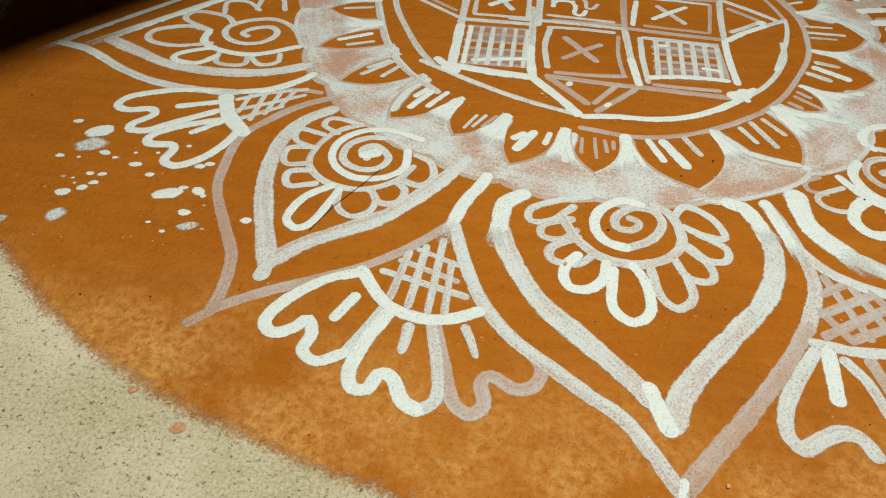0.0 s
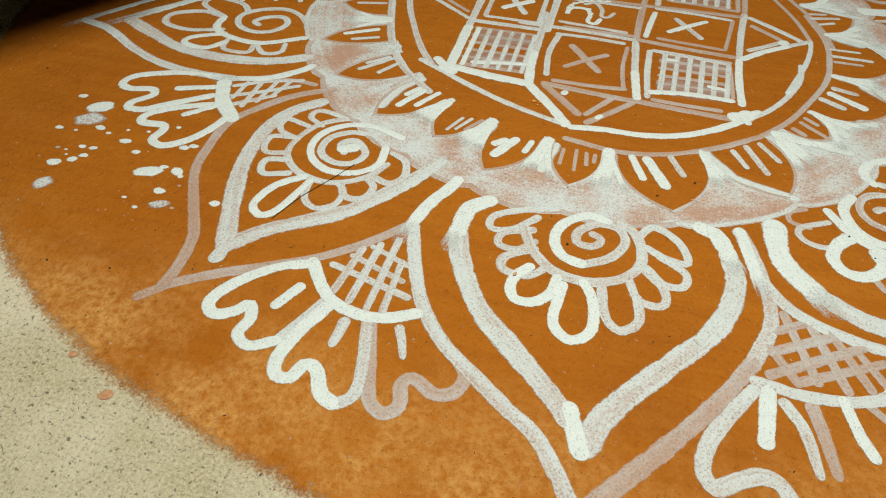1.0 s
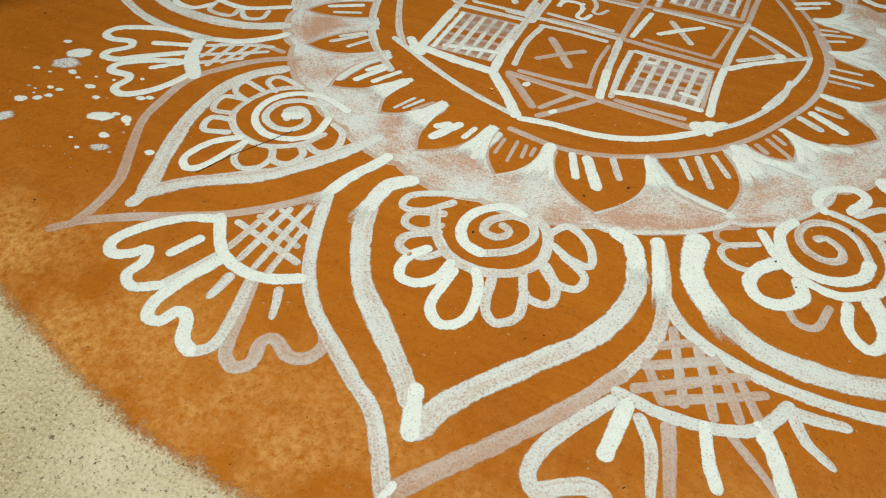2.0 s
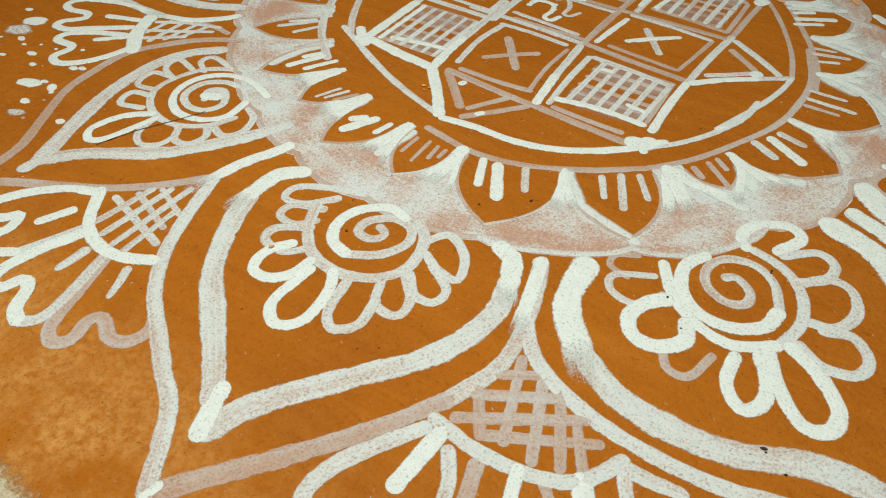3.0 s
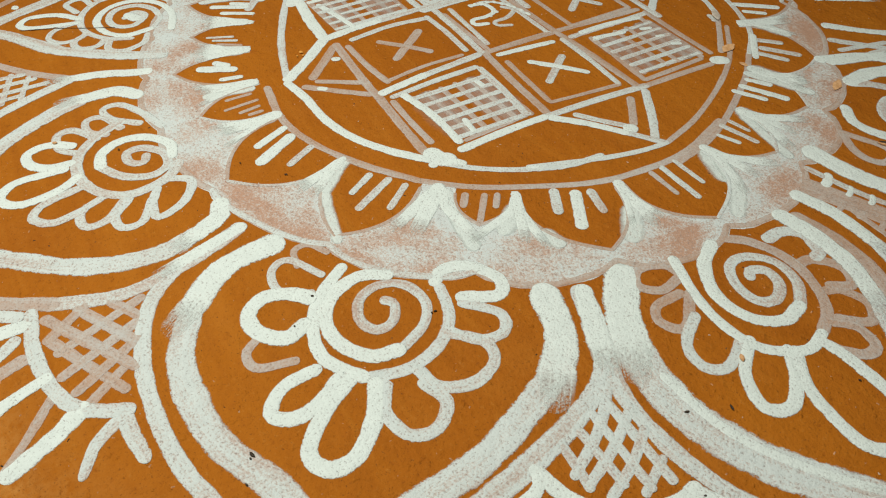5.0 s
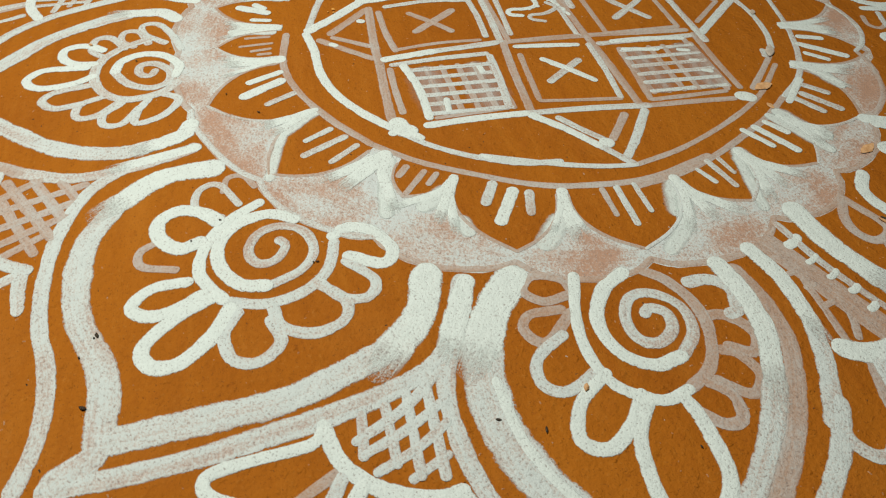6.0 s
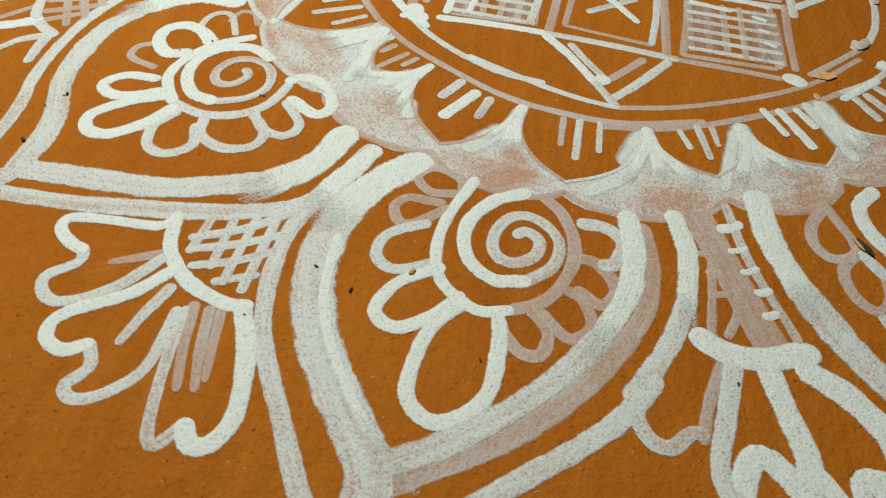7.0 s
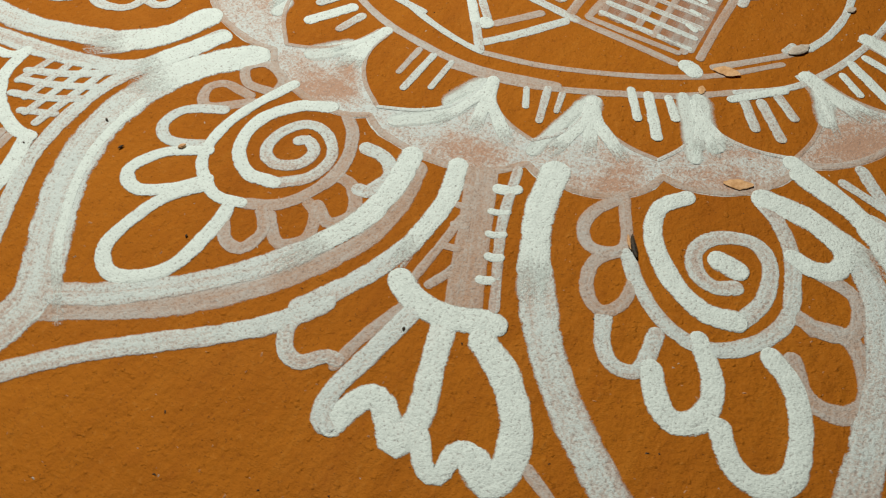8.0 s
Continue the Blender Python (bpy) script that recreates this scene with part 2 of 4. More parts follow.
def clay_disc():
    rings, spokes, over = 24, 240, 0.035
    verts, faces, uvs = [(0, 0, 0.0012)], [], [(1.2, 0)]
    for i in range(1, rings + 1):
        for k in range(spokes):
            a = 2 * math.pi * k / spokes
            full = rim_radius(a) + over
            r = full * i / rings
            verts.append((r * math.cos(a), r * math.sin(a), 0.0012 if i < rings else 0.0004))
            uvs.append((full - r, a))
    for k in range(spokes):
        faces.append((0, 1 + k, 1 + (k + 1) % spokes))
        for i in range(rings - 1):
            a, b = 1 + i * spokes, 1 + (i + 1) * spokes
            faces.append((a + k, b + k, b + (k + 1) % spokes, a + (k + 1) % spokes))
    mesh = bpy.data.meshes.new("clay_disc")
    mesh.from_pydata(verts, [], faces)
    layer = mesh.uv_layers.new(name="rim")
    for loop in mesh.loops:
        layer.data[loop.index].uv = uvs[loop.vertex_index]
    mesh.materials.append(CLAY)
    return tagged(new("clay_disc", mesh), "round ochre-orange clay wash smeared on the cement ground", "clay wash")


ground()
clay_disc()


# ---- added shade slab and backing wall, out of sight over and behind the camera ----
def box(bm, x0, x1, y0, y1, z0, z1):
    made = bmesh.ops.create_cube(bm, size=1)["verts"]
    bmesh.ops.scale(bm, vec=(x1 - x0, y1 - y0, z1 - z0), verts=made)
    bmesh.ops.translate(bm, vec=((x0 + x1) / 2, (y0 + y1) / 2, (z0 + z1) / 2), verts=made)
    return made


def unseen_shade_slab():
    plaster = plain_material("dim_plaster", (0.10, 0.09, 0.08), (0.14, 0.125, 0.11), 0.9, 8.0)
    # An unseen slab, added so that its edge casts the dark north-west corner.
    slab_height = 1.5
    share = slab_height / LAMP[2]
    near = Vector((-0.99 * (1 - share) + LAMP[0] * share, -0.29 * (1 - share) + LAMP[1] * share, 0))
    turn = math.atan2(0.334, 0.229)
    bm = bmesh.new()
    box(bm, -6, 6, 0, 3.2, slab_height, slab_height + 0.06)
    bmesh.ops.bevel(bm, geom=bm.edges[:], offset=0.01, segments=1, affect="EDGES")
    awning = part("porch_awning", bm, plaster, None)
    awning.matrix_world = Matrix.Translation(near) @ Matrix.Rotation(turn, 4, "Z")
    tagged(awning, "plain plastered slab, added out of view to cast the north-west shadow", "awning", kind="structure")
    # An unseen wall, added at the back of the slab.
    bm = bmesh.new()
    box(bm, -6, 6, 3.2, 3.45, 0, slab_height + 0.9)
    wall = part("wall_north", bm, plaster, None)
    wall.matrix_world = awning.matrix_world.copy()
    tagged(wall, "plain plastered wall, added out of view behind the slab", "wall", kind="structure")


unseen_shade_slab()


# ---- the large petals and the fans between them ----

petal_west = motif("lotus_petal", "white lotus petal with a small spiral and tight round loops", "painted petal", "lotus petals")
stroke(petal_west, "outline", "B", 28, -965, -290, -884, -331, -816, -362, -724, -374, -630, -363, -557, -328)
stroke(petal_west, "outline", "A", 22, -976, -292, -902, -205, -797, -86, -731, -11)
stroke(petal_west, "outer_line", "B", 20, -1053, -317, -984, -337, -891, -394, -812, -426, -734, -437, -661, -435)
stroke(petal_west, "outer_line", "A", 18, -661, -435, -604, -417, -560, -382, -538, -355)
stroke(petal_west, "outer_line", "A", 17, -1053, -317, -987, -229, -891, -107, -830, -28)
stroke(petal_west, "spiral", "B", 14, -701, -238, -716, -227, -699, -205, -664, -195, -647, -220, -666, -255, -704, -266, -741, -249, -753, -214, -730, -182, -676, -161, -633, -178, -610, -205)
stroke(petal_west, "stem", "A", 16, -784, -226, -780, -271, -739, -298, -669, -304, -590, -261)
stroke(petal_west, "loop", "B", 15, -764, -275, -831, -295, -888, -282, -892, -244, -837, -218, -786, -227)
stroke(petal_west, "loop", "B", 13, -784, -226, -848, -189, -836, -155, -772, -164, -744, -194)
stroke(petal_west, "loop", "B", 12, -778, -153, -786, -103, -744, -96, -709, -129)
stroke(petal_west, "loop", "A", 15, -753, -289, -810, -320, -812, -345, -766, -350, -738, -319)
stroke(petal_west, "loop", "B", 12, -738, -308, -729, -344, -680, -343, -679, -309)
stroke(petal_west, "loop", "B", 12, -677, -309, -648, -338, -618, -325, -620, -294)
stroke(petal_west, "loop", "B", 12, -717, -125, -715, -67, -677, -66, -657, -120)

fan_west = motif("fan_motif", "small white fan with a filled hatch and wavy rim", "painted fan", "fans between the petals")
stroke(fan_west, "arc", "A", 28, -677, -450, -654, -505, -612, -553)
stroke(fan_west, "loop", "A", 17, -681, -440, -754, -440, -836, -471, -854, -502, -832, -516, -792, -507, -781, -524, -806, -553, -802, -570, -773, -567, -745, -545, -677, -496)
stroke(fan_west, "loop", "A", 17, -664, -522, -724, -549, -761, -580, -758, -601, -720, -600, -712, -614, -717, -640, -692, -651, -657, -624, -634, -583, -622, -542)
stroke(fan_west, "finger", "A", 15, -677, -468, -750, -493)
stroke(fan_west, "finger", "A", 13, -654, -522, -700, -564)
stroke(fan_west, "hatch", "B", 11, -654, -458, -601, -428, -538, -407)
stroke(fan_west, "hatch", "B", 11, -644, -488, -592, -459, -538, -426)
stroke(fan_west, "hatch", "B", 11, -630, -510, -569, -466)
stroke(fan_west, "hatch", "B", 10, -634, -440, -640, -494)
stroke(fan_west, "hatch", "B", 10, -609, -429, -614, -514)
stroke(fan_west, "hatch", "B", 10, -582, -419, -594, -494)
stroke(fan_west, "hatch", "B", 10, -558, -412, -573, -467)
stroke(fan_west, "outer_line", "C", 12, -578, -413, -542, -411, -510, -414)

petal_southwest = motif("lotus_petal", "broad white lotus petal with a thick spiral and thin loops", "painted petal", "lotus petals")
stroke(petal_southwest, "outline", "B", 29, -478, -461, -520, -502, -546, -570, -543, -665, -516, -764, -489, -840)
stroke(petal_southwest, "outline", "B", 29, -487, -831, -448, -792, -405, -763, -345, -722, -300, -671, -261, -618, -233, -568)
stroke(petal_southwest, "tip", "B", 22, -492, -818, -491, -845, -494, -864)
stroke(petal_southwest, "outer_line", "C", 18, -472, -419, -531, -455, -579, -506, -615, -566, -617, -647, -608, -701, -573, -772, -544, -831, -537, -888, -541, -927)
stroke(petal_southwest, "outer_line", "C", 17, -564, -952, -524, -915, -472, -884, -417, -857, -352, -822, -294, -777, -246, -727)
stroke(petal_southwest, "outer_line", "A", 22, -242, -724, -227, -674, -205, -631, -196, -605)
stroke(petal_southwest, "spiral", "B", 14, -394, -591, -407, -570, -386, -555, -360, -582, -372, -611, -403, -618, -432, -599, -432, -561, -404, -536, -364, -533, -331, -559)
stroke(petal_southwest, "spiral", "A", 14, -331, -559, -331, -604, -359, -633, -404, -640, -439, -619, -454, -583, -443, -543, -408, -515, -360, -510, -310, -528)
stroke(petal_southwest, "spiral", "A", 23, -403, -582, -380, -572)
stroke(petal_southwest, "stem", "B", 13, -402, -491, -456, -522, -483, -573, -483, -621, -445, -658, -389, -666, -340, -639, -316, -599)
stroke(petal_southwest, "loop", "B", 12, -421, -497, -473, -488, -483, -511, -454, -530)
stroke(petal_southwest, "loop", "B", 12, -477, -537, -521, -527, -520, -559, -483, -575)
stroke(petal_southwest, "loop", "B", 12, -488, -573, -528, -581, -523, -620, -484, -615)
stroke(petal_southwest, "loop", "B", 13, -479, -631, -512, -641, -504, -673, -462, -662)
stroke(petal_southwest, "loop", "A", 14, -435, -663, -472, -695, -488, -742, -470, -764, -449, -749, -433, -703, -423, -668)
stroke(petal_southwest, "loop", "B", 12, -423, -668, -419, -709, -395, -728, -368, -713, -365, -680, -381, -664)
stroke(petal_southwest, "loop", "B", 13, -376, -663, -358, -692, -331, -689, -322, -661, -340, -639)
stroke(petal_southwest, "loop", "B", 13, -330, -635, -301, -645, -282, -621, -290, -586, -317, -569)

fan_southwest = motif("fan_motif", "white fan with a hatched heart and wavy scalloped rim", "painted fan", "fans between the petals")
stroke(fan_southwest, "arc", "A", 19, -359, -831, -336, -864, -307, -894, -262, -907, -226, -902, -189, -885)
stroke(fan_southwest, "loop", "A", 18, -352, -835, -401, -855, -446, -896, -466, -934, -451, -953, -426, -942, -412, -926, -401, -948, -407, -974, -386, -989, -354, -972)
stroke(fan_southwest, "loop", "B", 18, -354, -972, -333, -930, -315, -894)
stroke(fan_southwest, "loop", "A", 20, -307, -897, -330, -946, -343, -993, -337, -1019, -317, -1020, -307, -998, -289, -1001, -274, -1030, -252, -1042)
stroke(fan_southwest, "loop", "B", 18, -252, -1042, -234, -1024, -235, -986, -251, -916)
stroke(fan_southwest, "loop", "C", 19, -246, -916, -229, -977, -214, -1025, -193, -1039, -177, -1025, -182, -996, -169, -984, -141, -999, -117, -991, -109, -962, -132, -935)
stroke(fan_southwest, "finger", "A", 16, -357, -879, -379, -921)
stroke(fan_southwest, "finger", "B", 17, -280, -920, -284, -960)
stroke(fan_southwest, "finger", "B", 13, -208, -913, -199, -934, -191, -957)
stroke(fan_southwest, "hatch", "B", 12, -297, -789, -312, -878)
stroke(fan_southwest, "hatch", "B", 12, -274, -775, -286, -890)
stroke(fan_southwest, "hatch", "B", 12, -251, -760, -259, -896)
stroke(fan_southwest, "hatch", "B", 11, -235, -801, -237, -896)
stroke(fan_southwest, "hatch", "B", 12, -330, -830, -278, -844, -209, -863)
stroke(fan_southwest, "hatch", "B", 10, -308, -807, -224, -837)
stroke(fan_southwest, "hatch", "B", 10, -285, -783, -225, -807)

petal_south = motif("lotus_petal", "white lotus petal with a bold pointed tip and curled loops", "painted petal", "lotus petals")
stroke(petal_south, "outline", "A", 31, -135, -642, -165, -669, -171, -717)
stroke(petal_south, "outline", "B", 31, -171, -717, -156, -774, -115, -853, -63, -906, -16, -952, 25, -996)
stroke(petal_south, "outline", "B", 31, 44, -1028, 59, -988, 86, -949, 135, -891, 191, -826, 221, -768, 231, -711, 221, -662)
stroke(petal_south, "outline", "A", 29, 221, -662, 208, -630, 182, -618)
stroke(petal_south, "tip", "A", 26, 20, -977, 31, -1007, 41, -1034)
stroke(petal_south, "outer_line", "B", 21, -238, -726, -219, -793, -191, -863, -151, -919, -107, -955, -53, -996, -14, -1023, 14, -1061, 44, -1109)
stroke(petal_south, "outer_line", "C", 23, 48, -1103, 92, -1052, 142, -995, 199, -924, 245, -855)
stroke(petal_south, "outer_line", "B", 22, 245, -855, 271, -793, 274, -739, 261, -671, 242, -612)
stroke(petal_south, "tip", "A", 13, 48, -1094, 43, -1111)
stroke(petal_south, "spiral", "A", 19, 47, -643, 17, -637, -18, -663, -29, -698, -15, -730, 17, -741)
stroke(petal_south, "spiral", "B", 15, 17, -741, 54, -718, 74, -684, 65, -656, 33, -652, 5, -675, 5, -699, 29, -701, 39, -684, 24, -675)
stroke(petal_south, "stem", "B", 17, -79, -682, -57, -731, -20, -765, 29, -772, 74, -753, 99, -716, 92, -666, 65, -638)
stroke(petal_south, "loop", "B", 14, -32, -634, -86, -651, -125, -675, -124, -701, -92, -695, -58, -660)
stroke(petal_south, "loop", "B", 14, -61, -689, -104, -706, -108, -731, -79, -735, -56, -712)
stroke(petal_south, "loop", "B", 14, -53, -727, -94, -753, -93, -778, -58, -783, -31, -757)
stroke(petal_south, "loop", "A", 17, -55, -763, -72, -783, -78, -807, -68, -828, -41, -826, -22, -804, -16, -773)
stroke(petal_south, "loop", "A", 17, -7, -785, -13, -853, 12, -878, 38, -856, 36, -805, 20, -773)
stroke(petal_south, "loop", "B", 14, 46, -774, 54, -826, 75, -847, 99, -825, 95, -782)
stroke(petal_south, "loop", "B", 14, 82, -751, 98, -788, 130, -790, 132, -761, 105, -731)
stroke(petal_south, "loop", "B", 14, 106, -723, 131, -750, 158, -748, 161, -721, 123, -697)
stroke(petal_south, "loop", "B", 14, 94, -662, 116, -637, 152, -660, 165, -700, 134, -699, 105, -683)

fan_south = motif("fan_motif", "white fan with many separate dripping fingers", "painted fan", "fans between the petals")
stroke(fan_south, "arc", "B", 18, 243, -882, 270, -886, 294, -890, 340, -888, 384, -878, 415, -857, 440, -817)
stroke(fan_south, "loop", "B", 20, 243, -895, 191, -971, 177, -1017, 190, -1038, 218, -1022, 244, -1011, 264, -1019, 274, -1040)
stroke(fan_south, "finger", "A", 23, 260, -890, 250, -969)
stroke(fan_south, "finger", "B", 17, 276, -905, 297, -940, 307, -995)
stroke(fan_south, "finger", "C", 18, 310, -902, 319, -945, 327, -991)
stroke(fan_south, "finger", "A", 17, 349, -884, 360, -929, 373, -959)
stroke(fan_south, "finger", "C", 12, 377, -884, 422, -925, 443, -948)
stroke(fan_south, "finger", "A", 23, 409, -860, 429, -894, 448, -945)
stroke(fan_south, "finger", "B", 15, 442, -825, 460, -858, 490, -880)
stroke(fan_south, "finger", "B", 18, 437, -826, 471, -824, 505, -820)
stroke(fan_south, "hatch", "C", 15, 277, -796, 327, -767)
stroke(fan_south, "hatch", "C", 15, 267, -833, 360, -782)
stroke(fan_south, "hatch", "C", 15, 262, -870, 388, -796)
stroke(fan_south, "hatch", "C", 14, 296, -873, 412, -814)
stroke(fan_south, "hatch", "C", 14, 291, -761, 322, -868)
stroke(fan_south, "hatch", "C", 14, 320, -761, 358, -872)
stroke(fan_south, "hatch", "C", 14, 267, -824, 298, -875)
stroke(fan_south, "hatch", "C", 14, 350, -782, 387, -863)
stroke(fan_south, "hatch", "C", 14, 378, -802, 409, -854)

petal_southeast = motif("lotus_petal", "white lotus petal with a large spiral and ten fat loops", "painted petal", "lotus petals")
stroke(petal_southeast, "outline", "A", 37, 295, -583, 300, -657, 339, -712)
stroke(petal_southeast, "outline", "B", 34, 339, -712, 405, -750, 480, -756, 539, -747, 592, -724, 635, -713, 683, -714, 714, -718, 736, -756)
stroke(petal_southeast, "outline", "A", 42, 554, -333, 615, -355, 655, -394)
stroke(petal_southeast, "outline", "B", 35, 655, -394, 679, -463, 696, -527, 699, -616, 701, -706)
stroke(petal_southeast, "outer_line", "A", 21, 243, -610, 261, -697)
stroke(petal_southeast, "outer_line", "B", 20, 261, -697, 306, -755, 381, -787, 462, -796, 532, -792, 590, -778, 642, -773, 693, -778, 737, -792)
stroke(petal_southeast, "outer_line", "B", 25, 576, -295, 652, -325, 688, -355, 709, -405, 723, -469, 732, -542, 740, -616, 742, -698, 740, -763)
stroke(petal_southeast, "spiral", "A", 19, 426, -484, 408, -514, 414, -555, 445, -584, 485, -586, 521, -563, 532, -528)
stroke(petal_southeast, "spiral", "B", 14, 532, -528, 516, -487, 487, -467, 451, -475, 433, -505, 441, -535, 468, -549, 492, -540, 492, -517, 471, -502, 457, -510)
stroke(petal_southeast, "stem", "A", 18, 381, -528, 410, -573, 450, -603, 496, -610, 543, -582)
stroke(petal_southeast, "stem", "B", 16, 543, -582, 559, -534, 550, -486, 522, -454, 476, -439)
stroke(petal_southeast, "loop", "C", 10, 349, -533, 323, -547, 322, -569, 350, -577)
stroke(petal_southeast, "loop", "B", 12, 380, -556, 333, -582, 340, -609, 376, -613, 400, -579)
stroke(petal_southeast, "loop", "A", 21, 407, -584, 386, -604, 374, -635, 390, -661, 420, -660, 445, -635, 437, -606)
stroke(petal_southeast, "loop", "C", 12, 428, -665, 440, -684, 465, -681, 480, -638)
stroke(petal_southeast, "loop", "A", 18, 503, -623, 504, -666, 526, -690, 544, -677, 546, -647, 526, -605)
stroke(petal_southeast, "loop", "A", 19, 535, -596, 559, -643, 590, -675, 617, -667, 622, -637, 595, -600, 554, -574)
stroke(petal_southeast, "loop", "B", 16, 562, -567, 593, -584, 630, -576, 640, -547, 618, -521, 583, -531)
stroke(petal_southeast, "loop", "B", 16, 566, -526, 597, -518, 615, -482, 605, -446, 576, -439, 542, -469)
stroke(petal_southeast, "loop", "B", 15, 537, -468, 570, -444, 577, -411, 552, -399, 513, -431)
stroke(petal_southeast, "loop", "A", 19, 468, -442, 456, -421, 467, -391, 507, -368, 528, -384, 505, -427)

fan_southeast = motif("fan_motif", "white fan with thin fingers and a wavy rim", "painted fan", "fans between the petals")
stroke(fan_southeast, "arc", "A", 18, 733, -488, 780, -475, 818, -438, 837, -392, 837, -360)
stroke(fan_southeast, "loop", "A", 15, 739, -487, 753, -503, 756, -558, 761, -605, 778, -610, 795, -589, 803, -567)
stroke(fan_southeast, "loop", "B", 15, 803, -567, 820, -565, 844, -590, 865, -580, 871, -555, 844, -511, 794, -475)
stroke(fan_southeast, "loop", "A", 17, 808, -457, 847, -490, 884, -545, 912, -549, 924, -525, 912, -501)
stroke(fan_southeast, "loop", "B", 14, 912, -501, 936, -488, 959, -502, 971, -486, 958, -458, 924, -433, 856, -432)
stroke(fan_southeast, "loop", "B", 15, 854, -423, 915, -417, 984, -403, 999, -391, 987, -380, 974, -372)
stroke(fan_southeast, "loop", "A", 20, 974, -372, 991, -359, 988, -341, 964, -329, 929, -332, 880, -346, 839, -366)
stroke(fan_southeast, "finger", "C", 12, 789, -479, 812, -530)
stroke(fan_southeast, "finger", "B", 14, 830, -450, 866, -463, 904, -473)
stroke(fan_southeast, "finger", "C", 13, 846, -417, 899, -406, 941, -394)
stroke(fan_southeast, "finger", "C", 13, 848, -399, 896, -389, 938, -377)
stroke(fan_southeast, "finger", "C", 12, 848, -386, 887, -379, 926, -371)
stroke(fan_southeast, "hatch", "B", 12, 761, -458, 735, -401, 692, -346)
stroke(fan_southeast, "hatch", "B", 12, 777, -452, 758, -399, 734, -354)
stroke(fan_southeast, "hatch", "B", 12, 799, -442, 783, -397, 761, -359)
stroke(fan_southeast, "hatch", "B", 11, 814, -409, 796, -366)
stroke(fan_southeast, "hatch", "B", 12, 729, -446, 780, -452)
stroke(fan_southeast, "hatch", "B", 12, 726, -420, 796, -420)
stroke(fan_southeast, "hatch", "B", 12, 716, -395, 814, -399)
stroke(fan_southeast, "hatch", "B", 12, 698, -371, 820, -375)

petal_east = motif("lotus_petal", "wide white lotus petal with one long drop loop", "painted petal", "lotus petals")
stroke(petal_east, "outline", "A", 48, 586, -227, 625, -265, 673, -295)
stroke(petal_east, "outline", "B", 47, 673, -295, 736, -307, 795, -302, 859, -277, 916, -238, 961, -203, 990, -188, 1020, -187, 1052, -192)
stroke(petal_east, "outline", "A", 12, 725, -294, 804, -287, 869, -258, 934, -210, 966, -174)
stroke(petal_east, "outline", "A", 28, 625, 33, 679, 42, 736, 37, 792, 14)
stroke(petal_east, "outline", "B", 26, 792, 14, 847, -23, 900, -73, 940, -121, 972, -173)
stroke(petal_east, "outline", "C", 25, 640, 50, 692, 60, 755, 56, 811, 29, 867, -10, 917, -60, 954, -108, 992, -168, 1008, -190)
stroke(petal_east, "outer_line", "A", 30, 579, -290, 649, -323)
stroke(petal_east, "outer_line", "B", 21, 649, -323, 719, -350, 786, -352, 844, -341, 894, -319, 949, -285, 1012, -247, 1040, -225, 1069, -198)
stroke(petal_east, "outer_line", "A", 24, 611, 87, 667, 102, 731, 100)
stroke(petal_east, "outer_line", "B", 24, 731, 100, 785, 84, 830, 62, 862, 44)
stroke(petal_east, "outer_line", "B", 22, 838, 66, 884, 36, 918, 2, 952, -39, 1002, -99, 1057, -150, 1088, -165)
stroke(petal_east, "spiral", "A", 18, 612, -88, 633, -126, 677, -152, 725, -143, 749, -110, 744, -74)
stroke(petal_east, "spiral", "B", 15, 744, -74, 717, -47, 680, -44, 653, -69, 652, -99, 678, -117, 709, -116, 722, -95, 708, -69, 684, -66, 673, -83, 681, -93)
stroke(petal_east, "stem", "A", 15, 603, -154, 669, -176, 721, -180, 764, -165, 792, -123, 786, -87)
stroke(petal_east, "stem", "C", 16, 786, -87, 764, -50, 720, -28, 679, -26, 638, -43, 614, -68)
stroke(petal_east, "loop", "C", 15, 631, -171, 634, -205, 612, -225, 593, -206, 605, -173, 628, -165)
stroke(petal_east, "loop", "C", 15, 656, -178, 691, -221, 669, -242, 649, -229, 650, -187)
stroke(petal_east, "loop", "B", 15, 684, -198, 709, -239, 742, -245, 757, -220, 738, -176)
stroke(petal_east, "loop", "A", 17, 745, -170, 775, -213, 814, -228, 831, -203, 812, -170, 778, -142)
stroke(petal_east, "loop", "A", 17, 784, -136, 825, -166, 874, -175, 906, -172, 925, -147, 916, -119, 884, -95, 824, -93, 793, -99)
stroke(petal_east, "loop", "C", 15, 814, -91, 834, -70, 832, -49, 803, -45, 782, -65)
stroke(petal_east, "loop", "C", 15, 782, -53, 808, -23, 789, 0, 758, -10, 747, -28)
stroke(petal_east, "loop", "C", 15, 744, -18, 759, 9, 735, 24, 704, 2, 699, -26)
stroke(petal_east, "loop", "B", 19, 647, -20, 649, 10, 668, 29, 699, 22, 704, 8)

fan_east = motif("fan_motif", "bold white fan with thick loops and a brownish hatch", "painted fan", "fans between the petals")
stroke(fan_east, "arc", "A", 29, 777, 110, 792, 139, 793, 173, 780, 208, 775, 225)
stroke(fan_east, "loop", "B", 17, 858, 52, 883, 49, 903, 63, 906, 81, 889, 98, 886, 112)
stroke(fan_east, "loop", "B", 20, 802, 145, 868, 133, 911, 125, 937, 129, 943, 141)
stroke(fan_east, "loop", "A", 26, 943, 141, 906, 152, 899, 169, 920, 192, 926, 201, 894, 206, 845, 191, 803, 179)
stroke(fan_east, "finger", "C", 15, 806, 133, 855, 117, 893, 111)
stroke(fan_east, "loop", "A", 20, 905, 213, 929, 232, 929, 248, 905, 250, 899, 264)
